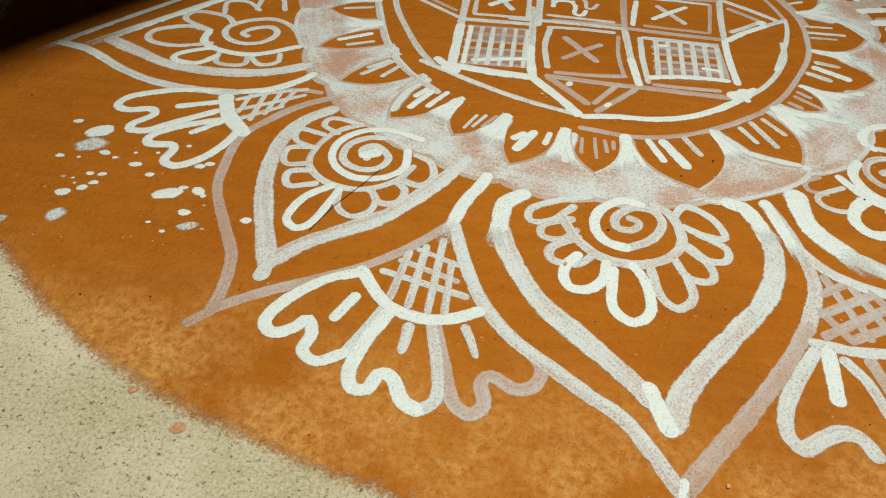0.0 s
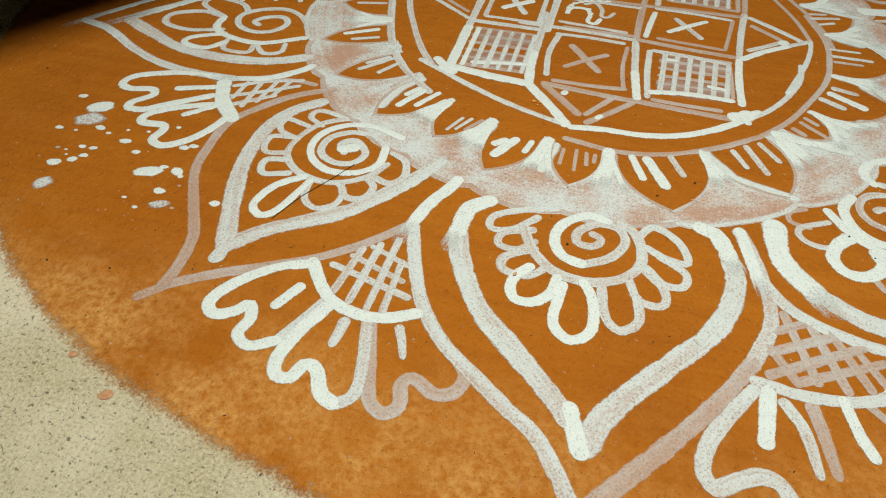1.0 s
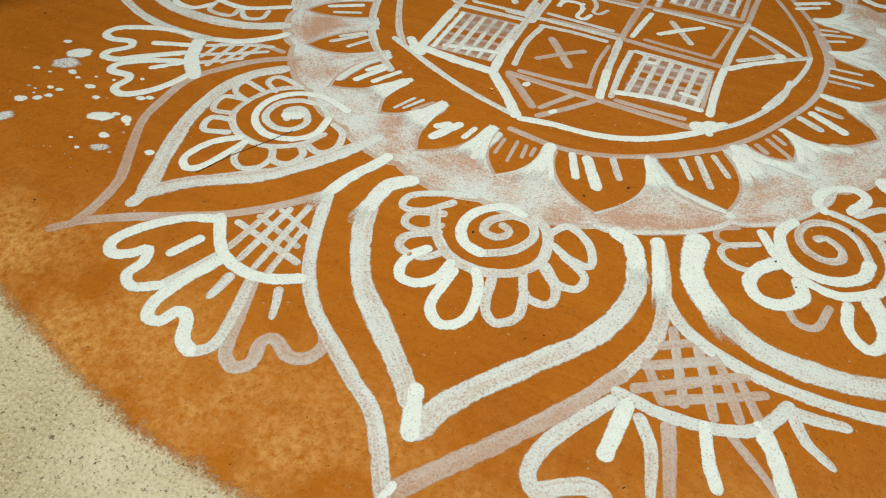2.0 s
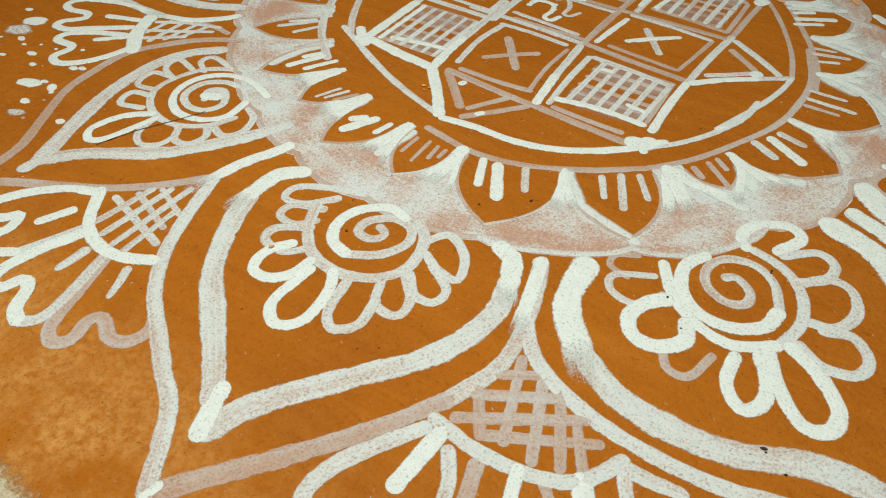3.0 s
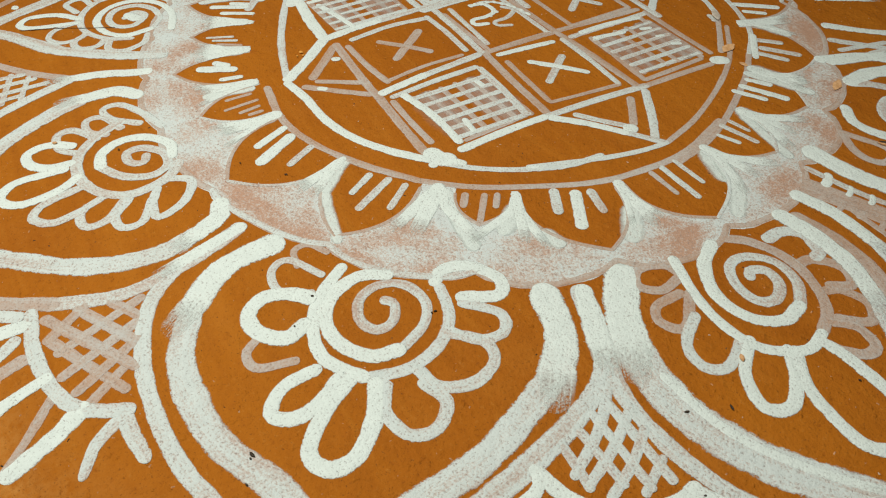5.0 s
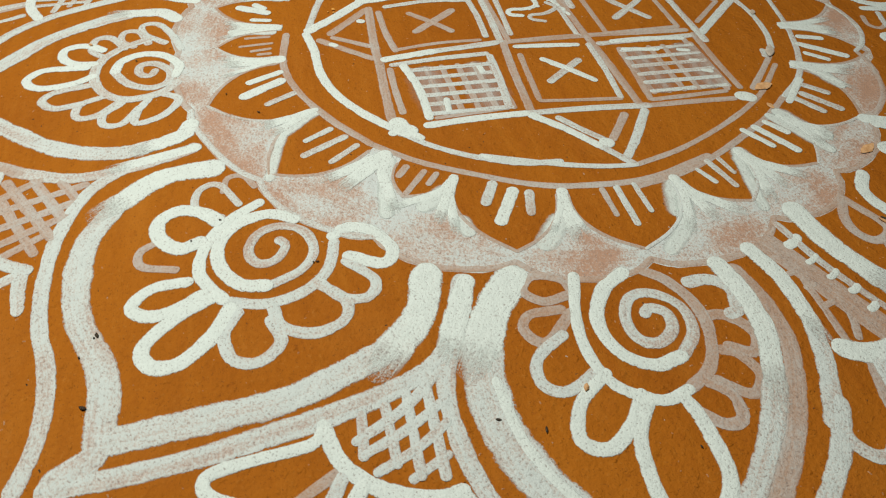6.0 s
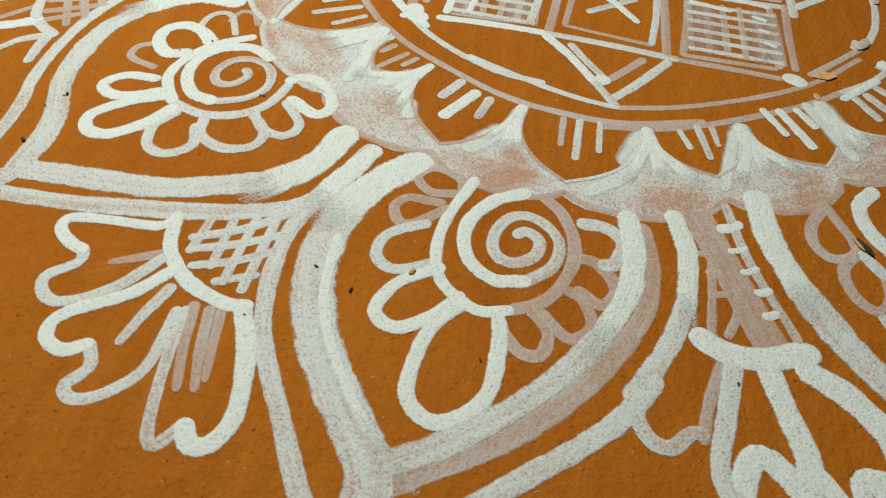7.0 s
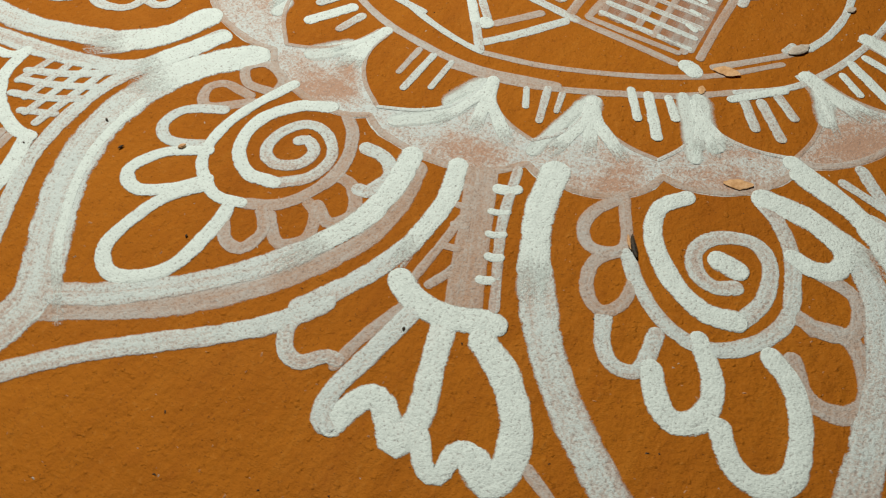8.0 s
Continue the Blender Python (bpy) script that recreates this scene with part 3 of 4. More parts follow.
stroke(fan_east, "loop", "A", 31, 902, 265, 913, 287, 889, 295, 854, 284, 820, 255, 796, 216)
stroke(fan_east, "finger", "C", 12, 886, 310, 900, 341)
stroke(fan_east, "hatch", "C", 15, 613, 106, 700, 142, 782, 174)
stroke(fan_east, "hatch", "C", 16, 605, 115, 693, 154, 778, 187)
stroke(fan_east, "hatch", "C", 14, 603, 127, 688, 162, 771, 197)
stroke(fan_east, "hatch", "B", 12, 583, 150, 665, 171, 762, 213)
stroke(fan_east, "hatch", "C", 11, 677, 129, 726, 127, 773, 124)
stroke(fan_east, "hatch", "C", 11, 708, 157, 744, 152, 771, 141)
stroke(fan_east, "hatch", "A", 15, 622, 142, 618, 154, 610, 164)
stroke(fan_east, "hatch", "A", 10, 654, 151, 651, 161, 645, 169)
stroke(fan_east, "hatch", "A", 10, 682, 163, 680, 172, 674, 179)
stroke(fan_east, "hatch", "A", 11, 708, 176, 707, 184, 702, 190)
stroke(fan_east, "hatch", "A", 11, 738, 182, 735, 191, 729, 198)
stroke(fan_east, "hatch", "C", 9, 639, 104, 635, 120)
stroke(fan_east, "hatch", "C", 9, 665, 115, 661, 131)
stroke(fan_east, "hatch", "C", 9, 690, 124, 686, 139)
stroke(fan_east, "hatch", "C", 9, 720, 131, 716, 146)

petal_northeast = motif("lotus_petal", "white lotus petal with a heavy spiral and uneven loops", "painted petal", "lotus petals")
stroke(petal_northeast, "outline", "A", 34, 559, 188, 629, 199, 692, 223)
stroke(petal_northeast, "outline", "B", 37, 692, 223, 769, 272, 824, 324, 871, 383, 897, 424)
stroke(petal_northeast, "outline", "A", 31, 479, 403, 480, 451, 497, 504)
stroke(petal_northeast, "outline", "B", 34, 497, 504, 554, 545, 629, 563, 716, 566, 785, 563)
stroke(petal_northeast, "outer_line", "A", 26, 421, 430, 441, 486, 463, 539)
stroke(petal_northeast, "spiral", "A", 23, 520, 333, 554, 310, 599, 321, 639, 358, 655, 396, 648, 430)
stroke(petal_northeast, "spiral", "B", 18, 648, 430, 609, 443, 564, 437, 545, 414, 557, 380, 584, 363, 611, 371, 621, 394, 609, 416)
stroke(petal_northeast, "spiral", "A", 26, 586, 385, 589, 413)
stroke(petal_northeast, "stem", "B", 18, 628, 301, 661, 328, 689, 368, 693, 410, 666, 447, 622, 469, 572, 463, 530, 449, 501, 427, 487, 409)
stroke(petal_northeast, "loop", "C", 15, 557, 271, 595, 249, 625, 249, 641, 269, 621, 296, 559, 271)
stroke(petal_northeast, "loop", "C", 15, 627, 297, 654, 276, 689, 281, 707, 303, 689, 320, 657, 321)
stroke(petal_northeast, "loop", "B", 18, 710, 309, 741, 321, 756, 339, 747, 361, 701, 362)
stroke(petal_northeast, "loop", "A", 24, 739, 369, 773, 391, 779, 411, 760, 429, 725, 426, 686, 399)
stroke(petal_northeast, "loop", "A", 23, 762, 443, 790, 463, 797, 489, 776, 513, 731, 510, 691, 493, 668, 464)
stroke(petal_northeast, "loop", "C", 20, 660, 484, 693, 504, 696, 535, 673, 555, 638, 549, 611, 527, 618, 490)
stroke(petal_northeast, "loop", "C", 18, 611, 474, 616, 506, 599, 531, 559, 523, 546, 479)
stroke(petal_northeast, "loop", "A", 23, 541, 453, 546, 479, 533, 501, 505, 497, 476, 438, 481, 408)
stroke(petal_northeast, "outline", "A", 26, 406, 419, 443, 497, 518, 568)
stroke(petal_northeast, "outer_line", "A", 19, 336, 529, 405, 592, 467, 675)
stroke(petal_northeast, "hatch", "B", 16, 375, 493, 431, 541, 498, 609)
stroke(petal_northeast, "hatch", "B", 13, 407, 478, 437, 575)
stroke(petal_northeast, "hatch", "B", 13, 444, 517, 467, 619)

inner_circle = motif("painted_circle", "thin white circle round the nine-cell square", "painted circle")
stroke(inner_circle, "ring", "B", 14, -445, 53, -426, -55, -393, -146, -354, -232, -317, -290)
stroke(inner_circle, "ring", "B", 14, -344, -274, -232, -338, -144, -380, -50, -412)
stroke(inner_circle, "ring", "A", 16, -35, -418, 20, -410, 93, -408, 157, -391, 214, -359, 269, -315)
stroke(inner_circle, "ring", "B", 12, 268, -315, 313, -275, 353, -219, 385, -152, 395, -91)
stroke(inner_circle, "ring", "B", 10, 356, -203, 400, -97, 420, -31, 427, 16)
stroke(inner_circle, "ring", "C", 10, 427, 16, 407, 101, 363, 206, 311, 292, 238, 367)
stroke(inner_circle, "ring", "C", 12, 294, 289, 224, 360, 190, 389)
stroke(inner_circle, "ring", "B", 12, 190, 389, 140, 408, 73, 417, -2, 411)

outer_circle = motif("painted_circle", "thin white circle under the ring of small leaves", "painted circle")
stroke(outer_circle, "ring", "B", 17, -486, 31, -446, -135, -413, -235, -365, -316, -300, -380)
stroke(outer_circle, "ring", "C", 13, -41, -452, 53, -466, 136, -450, 222, -408, 293, -358)
stroke(outer_circle, "ring", "C", 12, 293, -358, 348, -297, 393, -224, 434, -144, 452, -72, 458, 21, 432, 131)
stroke(outer_circle, "ring", "C", 12, 470, -3, 458, 73, 434, 141, 403, 205, 369, 268, 325, 328)
stroke(outer_circle, "ring", "B", 11, 325, 328, 277, 388, 207, 430, 121, 461, 34, 480)

# the far side repeats the same hand
for source, turn in ((petal_southeast, 135), (petal_southeast, 180), (fan_southwest, 180), (fan_southwest, 225), (fan_southwest, 270)):
    copy_thing(source, pose(0, 0, 0, 0, 0, turn))


# ---- the ring of small leaves and its rubbed white wash ----
def wash_radius(a, share):
    """The scalloped rim of the wash; share: how far from one leaf's tip to the next."""
    depth = 0.012 + 0.016 * max(0.0, math.cos(a - radians(20)))
    return 0.628 + 0.024 * math.cos(a - radians(245)) + depth * (math.sin(math.pi * share) ** 0.6 - 0.5) + 0.010 * noise.noise((math.cos(a) * 5, math.sin(a) * 5, 2))


def wash_body(a, share, r, number):
    """How thickly the wash lies: full at the neck between two leaves and along their edges, rubbed thin in the middle of the fan."""
    neck = math.exp(-((r - 0.478) / 0.050) ** 2)
    edge = math.exp(-(min(share, 1 - share) / 0.12) ** 2)
    side = 0.30 * math.cos(a - radians(20)) + 0.34 * math.cos(a - radians(238)) - 0.40 * math.exp(-((math.degrees(a) % 360 - 305) / 22) ** 2)
    folds = 0.55 * noise.noise((share * 2.6 + number * 3.1, r * 17, number * 1.7))
    return 0.62 * neck + 0.26 * edge + side + folds - 0.12


def leaf_edge(base, tip, tip_radius, r):
    """The angle of a leaf's edge at the radius r."""
    s = min(1.0, max(0.0, (r - 0.470) / (tip_radius - 0.470)))
    return base + (tip - base) * s ** 2.6


def wash_patch(parent, leaf, following):
    """White wash between two neighbouring leaves, out to the scalloped rim (leaf: base from, base to, tip, tip radius)."""
    rows, cols = 26, 14
    end, tip, far = radians(leaf[1]), radians(leaf[2]), leaf[3] / 1000
    start, next_tip, next_far = radians(following[0]), radians(following[2]), following[3] / 1000
    verts, faces, uvs, edges, body = [], [], [], [], []
    for i in range(rows + 1):
        for k in range(cols + 1):
            guess = tip + (next_tip - tip) * k / cols
            share = k / cols
            rim_r = max(wash_radius(guess, share), (far if share < 0.5 else next_far) + 0.008 if min(share, 1 - share) < 0.08 else 0.0)
            r = 0.462 + (rim_r - 0.462) * i / rows
            low, high = leaf_edge(end, tip, far, r), leaf_edge(start, next_tip, next_far, r)
            a = low + (high - low) * k / cols
            rim = i in (0, rows) or (k == 0 and r < far) or (k == cols and r < next_far)
            edges.append(0.96 if rim else 0.0)
            r += 0.003 * noise.noise((a * 30, r * 50, 3)) if rim else 0
            verts.append((r * math.cos(a), r * math.sin(a), PAINT_Z - 0.0002 + (-0.0001 if rim else 0.0001)))
            uvs.append((a * 0.5, r))
            body.append(0.45 - 0.6 * wash_body(a, share, r, leaf[0]))
    for i in range(rows):
        for k in range(cols):
            a = i * (cols + 1) + k
            faces.append((a, a + cols + 1, a + cols + 2, a + 1))
    mesh = bpy.data.meshes.new("wash")
    mesh.from_pydata(verts, [], faces)
    lay_uv(mesh, uvs, edges, body)
    mesh.materials.append(PAINT["W"])
    ob = new("wash", mesh)
    ob.parent = parent
    tagged(ob, "rubbed pinkish-white wash")

    def polar(r, a):
        return 1000 * r * math.cos(a), 1000 * r * math.sin(a)

    rim = [polar(wash_radius(tip + (next_tip - tip) * f, f) - 0.006, tip + (next_tip - tip) * f) for f in np.linspace(0, 1, 9)]
    stroke(parent, "rim_line", "C" if round(leaf[0]) % 3 else "B", 10, *[n for p in rim for n in p])
    middle, thick = (end + start) / 2, 1000 * 0.48 * max(0.012, start - end) * 0.75 + 7
    neck = [polar(r, middle + turn * 0.012 * math.sin(leaf[0])) for r, turn in ((0.468, 0.0), (0.490, 0.4), (0.520, 1.0))]
    paint = "B" if 190 < leaf[0] % 360 < 215 else "A"
    stroke(parent, "neck", paint, min(26, thick), *[n for p in neck for n in p])
    for base, point, reach in ((end, tip, far), (start, next_tip, next_far)):
        flare = [polar(r, middle + (leaf_edge(base, point, reach, r) - middle) * lean) for r, lean in ((0.478, 0.25), (0.505, 0.55), (0.525 + 0.012 * math.sin(7 * base), 0.70))]
        stroke(parent, "neck", paint, 15 + 4 * math.sin(5 * base), *[n for p in flare for n in p])
    for base, point, reach in ((end, tip, far), (start, next_tip, next_far)):
        if reach > 0.5:
            edge_line = [polar(r, leaf_edge(base, point, reach, r)) for r in np.linspace(0.476, reach, 7)]
            stroke(parent, "leaf_line", "B" if round(base * 57) % 4 == 0 else "C", 6, *[n for p in edge_line for n in p])


LEAVES = [
    (186.0, 195.2, 189.5, 573),
    (200.2, 208.2, 204.7, 611),
    (214.0, 223.6, 217.3, 612),
    (226.0, 236.5, 231.4, 606),
    (237.8, 247.4, 242.7, 570),
    (250.1, 260.6, 254.2, 595),
    (263.1, 273.3, 267.8, 576),
    (275.7, 293.7, 283.7, 611),
    (294.5, 310.3, 302.5, 607),
    (316.5, 326.3, 321.2, 533),
    (327.7, 345.1, 339.0, 588),
    (346.9, 365.8, 355.7, 585),
    (367.7, 381.5, 375.1, 553),
    (383.0, 397.8, 390.4, 562),
    (398.0, 416.7, 406.6, 581),
    (419.9, 432.9, 426.4, 602),
    (435.9, 449.5, 442.7, 590),
    (451.5, 465.1, 458.3, 590),
    (467.1, 480.6, 473.9, 590),
    (482.6, 496.2, 489.4, 590),
    (498.2, 511.8, 505.0, 590),
    (513.8, 527.4, 520.6, 590),
    (529.4, 543.0, 536.2, 590),
]
ring = motif("leaf_ring", "ring of small bare ochre leaves in rubbed white wash", "painted ring")
for one, two in zip(LEAVES, LEAVES[1:] + [(LEAVES[0][0] + 360, LEAVES[0][1] + 360, LEAVES[0][2] + 360, LEAVES[0][3])]):
    wash_patch(ring, one, two)
stroke(ring, "finger_mark", "A", 12, -519, -222, -458, -187)
stroke(ring, "finger_mark", "B", 10, -498, -239, -448, -218)
stroke(ring, "finger_mark", "B", 10, -534, -89, -475, -74)
stroke(ring, "finger_mark", "B", 11, -450, -341, -397, -286)
stroke(ring, "finger_mark", "B", 10, -442, -316, -405, -283)
stroke(ring, "finger_mark", "B", 10, -411, -343, -379, -296)
stroke(ring, "finger_mark", "A", 15, -345, -436, -311, -378)
stroke(ring, "finger_mark", "A", 12, -340, -399, -320, -372)
stroke(ring, "finger_mark", "A", 12, -314, -428, -282, -378)
stroke(ring, "finger_mark", "B", 7, -244, -483, -223, -441)
stroke(ring, "finger_mark", "B", 7, -229, -477, -207, -440)
stroke(ring, "finger_mark", "C", 8, -213, -475, -189, -439)
stroke(ring, "finger_mark", "A", 18, -152, -530, -121, -478)
stroke(ring, "finger_mark", "A", 15, -157, -500, -138, -484)
stroke(ring, "finger_mark", "A", 12, -103, -509, -94, -477)
stroke(ring, "finger_mark", "C", 7, -39, -482, -42, -524)
stroke(ring, "finger_mark", "C", 7, -17, -479, -17, -535)
stroke(ring, "finger_mark", "C", 7, 0, -483, 2, -517)
stroke(ring, "finger_mark", "C", 7, 15, -484, 14, -506)
stroke(ring, "finger_mark", "A", 14, 75, -472, 96, -527)
stroke(ring, "finger_mark", "A", 19, 100, -472, 133, -538)
stroke(ring, "finger_mark", "B", 12, 139, -456, 161, -502)
stroke(ring, "finger_mark", "B", 11, 244, -411, 265, -453)
stroke(ring, "finger_mark", "B", 12, 267, -392, 298, -460)
stroke(ring, "finger_mark", "B", 11, 291, -378, 321, -422)
stroke(ring, "finger_mark", "C", 11, 354, -316, 373, -332)
stroke(ring, "finger_mark", "C", 11, 370, -293, 410, -329)
stroke(ring, "finger_mark", "C", 10, 379, -277, 399, -294)
stroke(ring, "finger_mark", "B", 15, 417, -204, 455, -226)
stroke(ring, "finger_mark", "A", 19, 437, -180, 494, -216)
stroke(ring, "finger_mark", "B", 15, 446, -159, 487, -170)
stroke(ring, "finger_mark", "C", 10, 464, -56, 517, -56)
stroke(ring, "finger_mark", "B", 10, 464, -34, 540, -35)
stroke(ring, "finger_mark", "B", 9, 464, -7, 521, -6)
stroke(ring, "finger_mark", "B", 9, 457, 98, 488, 112)
stroke(ring, "finger_mark", "B", 10, 442, 121, 502, 137)
stroke(ring, "finger_mark", "B", 9, 442, 141, 476, 148)
stroke(ring, "finger_mark", "A", 12, 389, 212, 435, 239)
stroke(ring, "finger_mark", "A", 14, 386, 234, 453, 271)
stroke(ring, "finger_mark", "A", 12, 378, 258, 411, 280)
stroke(ring, "finger_mark", "B", 14, 333, 342, 376, 369)
stroke(ring, "finger_mark", "B", 15, 324, 361, 377, 401)
stroke(ring, "finger_mark", "B", 14, 302, 376, 333, 406)
stroke(ring, "finger_mark", "A", 12, 341, 326, 287, 383)
stroke(ring, "finger_mark", "A", 12, 218, 439, 246, 468)
stroke(ring, "finger_mark", "A", 17, 189, 444, 243, 507)
stroke(ring, "finger_mark", "A", 14, 167, 458, 182, 497)
stroke(ring, "dab", "D", 22, 193, -428, 239, -481)
stroke(ring, "dab", "D", 24, 335, -339, 400, -358, 445, -363)
stroke(ring, "dab", "D", 36, 417, -272, 441, -310)
stroke(ring, "dab", "D", 27, 476, -268, 502, -262)
stroke(ring, "dab", "D", 34, 506, -135, 546, -171)
stroke(ring, "dab", "D", 28, 504, 50, 554, 29, 592, -13)
stroke(ring, "dab", "D", 20, 444, 171, 551, 151)
stroke(ring, "dab", "D", 24, 367, 274, 462, 321)
stroke(ring, "dab", "D", 36, 479, 47, 530, 31)
stroke(ring, "dab", "D", 36, 435, 180, 484, 172)
stroke(ring, "dab", "D", 36, 363, 293, 405, 310, 429, 335)
stroke(ring, "dab", "D", 30, 258, 421, 318, 441)
stroke(ring, "dab", "D", 22, -167, -448, -192, -503)
stroke(ring, "dab", "D", 22, -53, -475, -69, -547)
stroke(ring, "dab", "D", 26, 41, -477, 32, -548)
stroke(ring, "dab", "D", 18, 196, -422, 232, -478, 337, -512)
stroke(ring, "dab", "D", 22, -323, -342, -353, -379, -374, -446)


# ---- the square of nine cells in the middle ----
CORNERS = ((-0.284, -0.296), (0.264, -0.290), (0.304, 0.282), (-0.268, 0.288))
COLUMNS, LEVELS = (0.0, 0.292, 0.68, 1.0), (0.0, 0.345, 0.66, 1.0)


def on_square(u, v):
    """Millimetres of a place in the square, u and v from 0 to 1."""
    a, b, c, d = (Vector(p) for p in CORNERS)
    spot = (a * (1 - u) + b * u) * (1 - v) + (d * (1 - u) + c * u) * v
    return spot.x * 1000, spot.y * 1000


def ruled(parent, name, paint, width, *places):
    numbers = [n for place in places for n in on_square(*place)]
    return stroke(parent, name, paint, width, *numbers)


def in_cell(column, level, s, t):
    u0, u1, v0, v1 = COLUMNS[column], COLUMNS[column + 1], LEVELS[level], LEVELS[level + 1]
    return u0 + (u1 - u0) * s, v0 + (v1 - v0) * t


def cell_frame(parent, column, level, paints, inset=0.145, width=11):
    c = [in_cell(column, level, *p) for p in ((inset, inset), (1 - inset, inset), (1 - inset, 1 - inset), (inset, 1 - inset))]
    for i, paint in enumerate(paints):
        if paint != "-":
            ruled(parent, "cell_line", paint, width, c[i], c[(i + 1) % 4])


def cell_cross(parent, column, level, first, second, width):
    ruled(parent, "cross", first, width, in_cell(column, level, 0.33, 0.40), in_cell(column, level, 0.68, 0.66))
    ruled(parent, "cross", second, width, in_cell(column, level, 0.64, 0.33), in_cell(column, level, 0.38, 0.70))


def cell_weave(parent, column, level, paints, low=0.13, high=0.88, bold=()):
    for i in range(6):
        s = low + (high - low) * i / 5
        ruled(parent, "weave", "A" if i in bold else paints[0], 11, in_cell(column, level, s, low), in_cell(column, level, s + 0.01, high))
    for i in range(6):
        s = low + (high - low) * i / 5
        ruled(parent, "weave", paints[1], 11, in_cell(column, level, low - 0.03, s), in_cell(column, level, high + 0.03, s + 0.01))


square = motif("nine_cell_square", "white painted square of nine cells with crosses and woven grids", "painted square")
U, V = COLUMNS, LEVELS
# thin smears of white under the woven cells
for column, level in ((0, 0), (2, 0), (2, 2), (0, 2)):
    for t in (0.28, 0.72):
        ruled(square, "smear", "S", 80, in_cell(column, level, 0.25, t), in_cell(column, level, 0.75, t))
# the far sides, ruled
for paint, width, places in (
    ("A", 20, ((0, 0), (0, 0.30))), ("B", 17, ((0, 0.30), (0, 0.65), (0, 1))), ("B", 15, ((0, 1), (0.5, 1), (0.72, 1))),
    ("B", 16, ((U[1], V[1]), (U[1], 0.7), (U[1], 1))), ("B", 15, ((U[2], 0.66), (U[2], 1))),
    ("B", 16, ((0, V[1]), (U[1], V[1]))), ("B", 15, ((0, V[2]), (0.45, V[2]))),
):
    ruled(square, "square_line", paint, width, *places)
for column, level, paints in ((0, 0, "C--C"), (0, 1, "BBBB"), (1, 1, "CCB-"), (1, 2, "CCCC"), (0, 2, "BCCB")):
    cell_frame(square, column, level, paints)
cell_cross(square, 0, 1, "A", "B", 16)
cell_cross(square, 1, 2, "B", "B", 15)
cell_weave(square, 0, 0, "BC", 0.13, 0.86, (0,))
cell_weave(square, 2, 0, "BC", 0.16, 0.86)
cell_weave(square, 2, 2, "BC", 0.16, 0.84)
cell_weave(square, 0, 2, "CC", 0.14, 0.86)
# the near sides, as the hand went
stroke(square, "square_line", "A", 22, -277, -283, -199, -296, -131, -302)
stroke(square, "square_line", "C", 16, -99, -293, 34, -305, 86, -306)
stroke(square, "square_line", "C", 16, 86, -306, 167, -312, 246, -316)
stroke(square, "square_line", "A", 19, -126, -300, -130, -244, -130, -185)
stroke(square, "square_line", "B", 16, -130, -185, -127, -79, -130, -17)
stroke(square, "square_line", "A", 18, 77, -297, 74, -257, 70, -208)
stroke(square, "square_line", "B", 16, 70, -208, 69, -147, 67, -90)
stroke(square, "square_line", "C", 15, 67, -84, 79, 78, 101, 266)
stroke(square, "square_line", "B", 15, -177, -75, -62, -75, 64, -82)
stroke(square, "square_line", "C", 15, 73, -79, 172, -89, 272, -95)
stroke(square, "square_line", "C", 14, -56, 74, 81, 76)
stroke(square, "square_line", "C", 14, 81, 76, 178, 81, 295, 83)
stroke(square, "square_line", "C", 13, 116, 272, 205, 269, 287, 269)
stroke(square, "square_line", "A", 16, 269, -266, 269, -179, 274, -103)
stroke(square, "square_line", "B", 15, 274, -103, 284, -1, 298, 97)
stroke(square, "square_line", "C", 13, 298, 97, 304, 169, 312, 245)
stroke(square, "cell_line", "B", 13, -97, -262, -102, -178, -90, -104)
stroke(square, "cell_line", "B", 13, -94, -101, -27, -99, 44, -103)
stroke(square, "cell_line", "C", 14, -82, -277, -5, -277, 54, -271)
stroke(square, "cell_line", "C", 9, 51, -269, 46, -193, 52, -116)
stroke(square, "cell_line", "B", 11, -95, -47, -20, -52, 47, -57)
stroke(square, "cell_line", "B", 13, 96, -287, 94, -201, 97, -117)
stroke(square, "cell_line", "B", 14, 104, -114, 177, -118, 253, -126)
stroke(square, "cell_line", "C", 12, 106, -292, 170, -295, 230, -295)
stroke(square, "cell_line", "C", 9, 254, -127, 254, -187, 254, -247)
stroke(square, "cell_line", "A", 13, 87, -62, 95, -6, 105, 50)
stroke(square, "cell_line", "B", 12, 107, 70, 189, 68, 268, 61)
stroke(square, "cell_line", "C", 11, 112, -61, 181, -67, 245, -72)
stroke(square, "cell_line", "C", 9, 248, -72, 260, -6, 271, 61)
stroke(square, "cell_line", "A", 13, 108, 114, 112, 178, 125, 245)
stroke(square, "cell_line", "C", 12, 127, 247, 208, 243, 286, 246)
stroke(square, "cell_line", "C", 12, 132, 119, 210, 114, 284, 107)
stroke(square, "cell_line", "C", 11, 285, 108, 288, 175, 290, 241)
stroke(square, "cross", "C", 14, -65, -223, -26, -188, 13, -158)
stroke(square, "cross", "C", 16, -60, -139, -31, -179, 1, -224)
stroke(square, "cross", "A", 13, 134, -28, 172, 6, 214, 39)
stroke(square, "cross", "B", 15, 150, 34, 201, -37)
stroke(square, "weave", "A", 15, 101, -268, 171, -256, 253, -257)
stroke(square, "weave", "A", 11, 210, -219, 243, -223)
stroke(square, "weave", "A", 12, 129, -142, 149, -140)
stroke(square, "weave", "A", 11, 136, 124, 150, 185)
stroke(square, "weave", "A", 10, 159, 220, 165, 238)
stroke(square, "weave", "A", 9, 194, 226, 197, 239)
stroke(square, "weave", "A", 9, 227, 232, 234, 246)
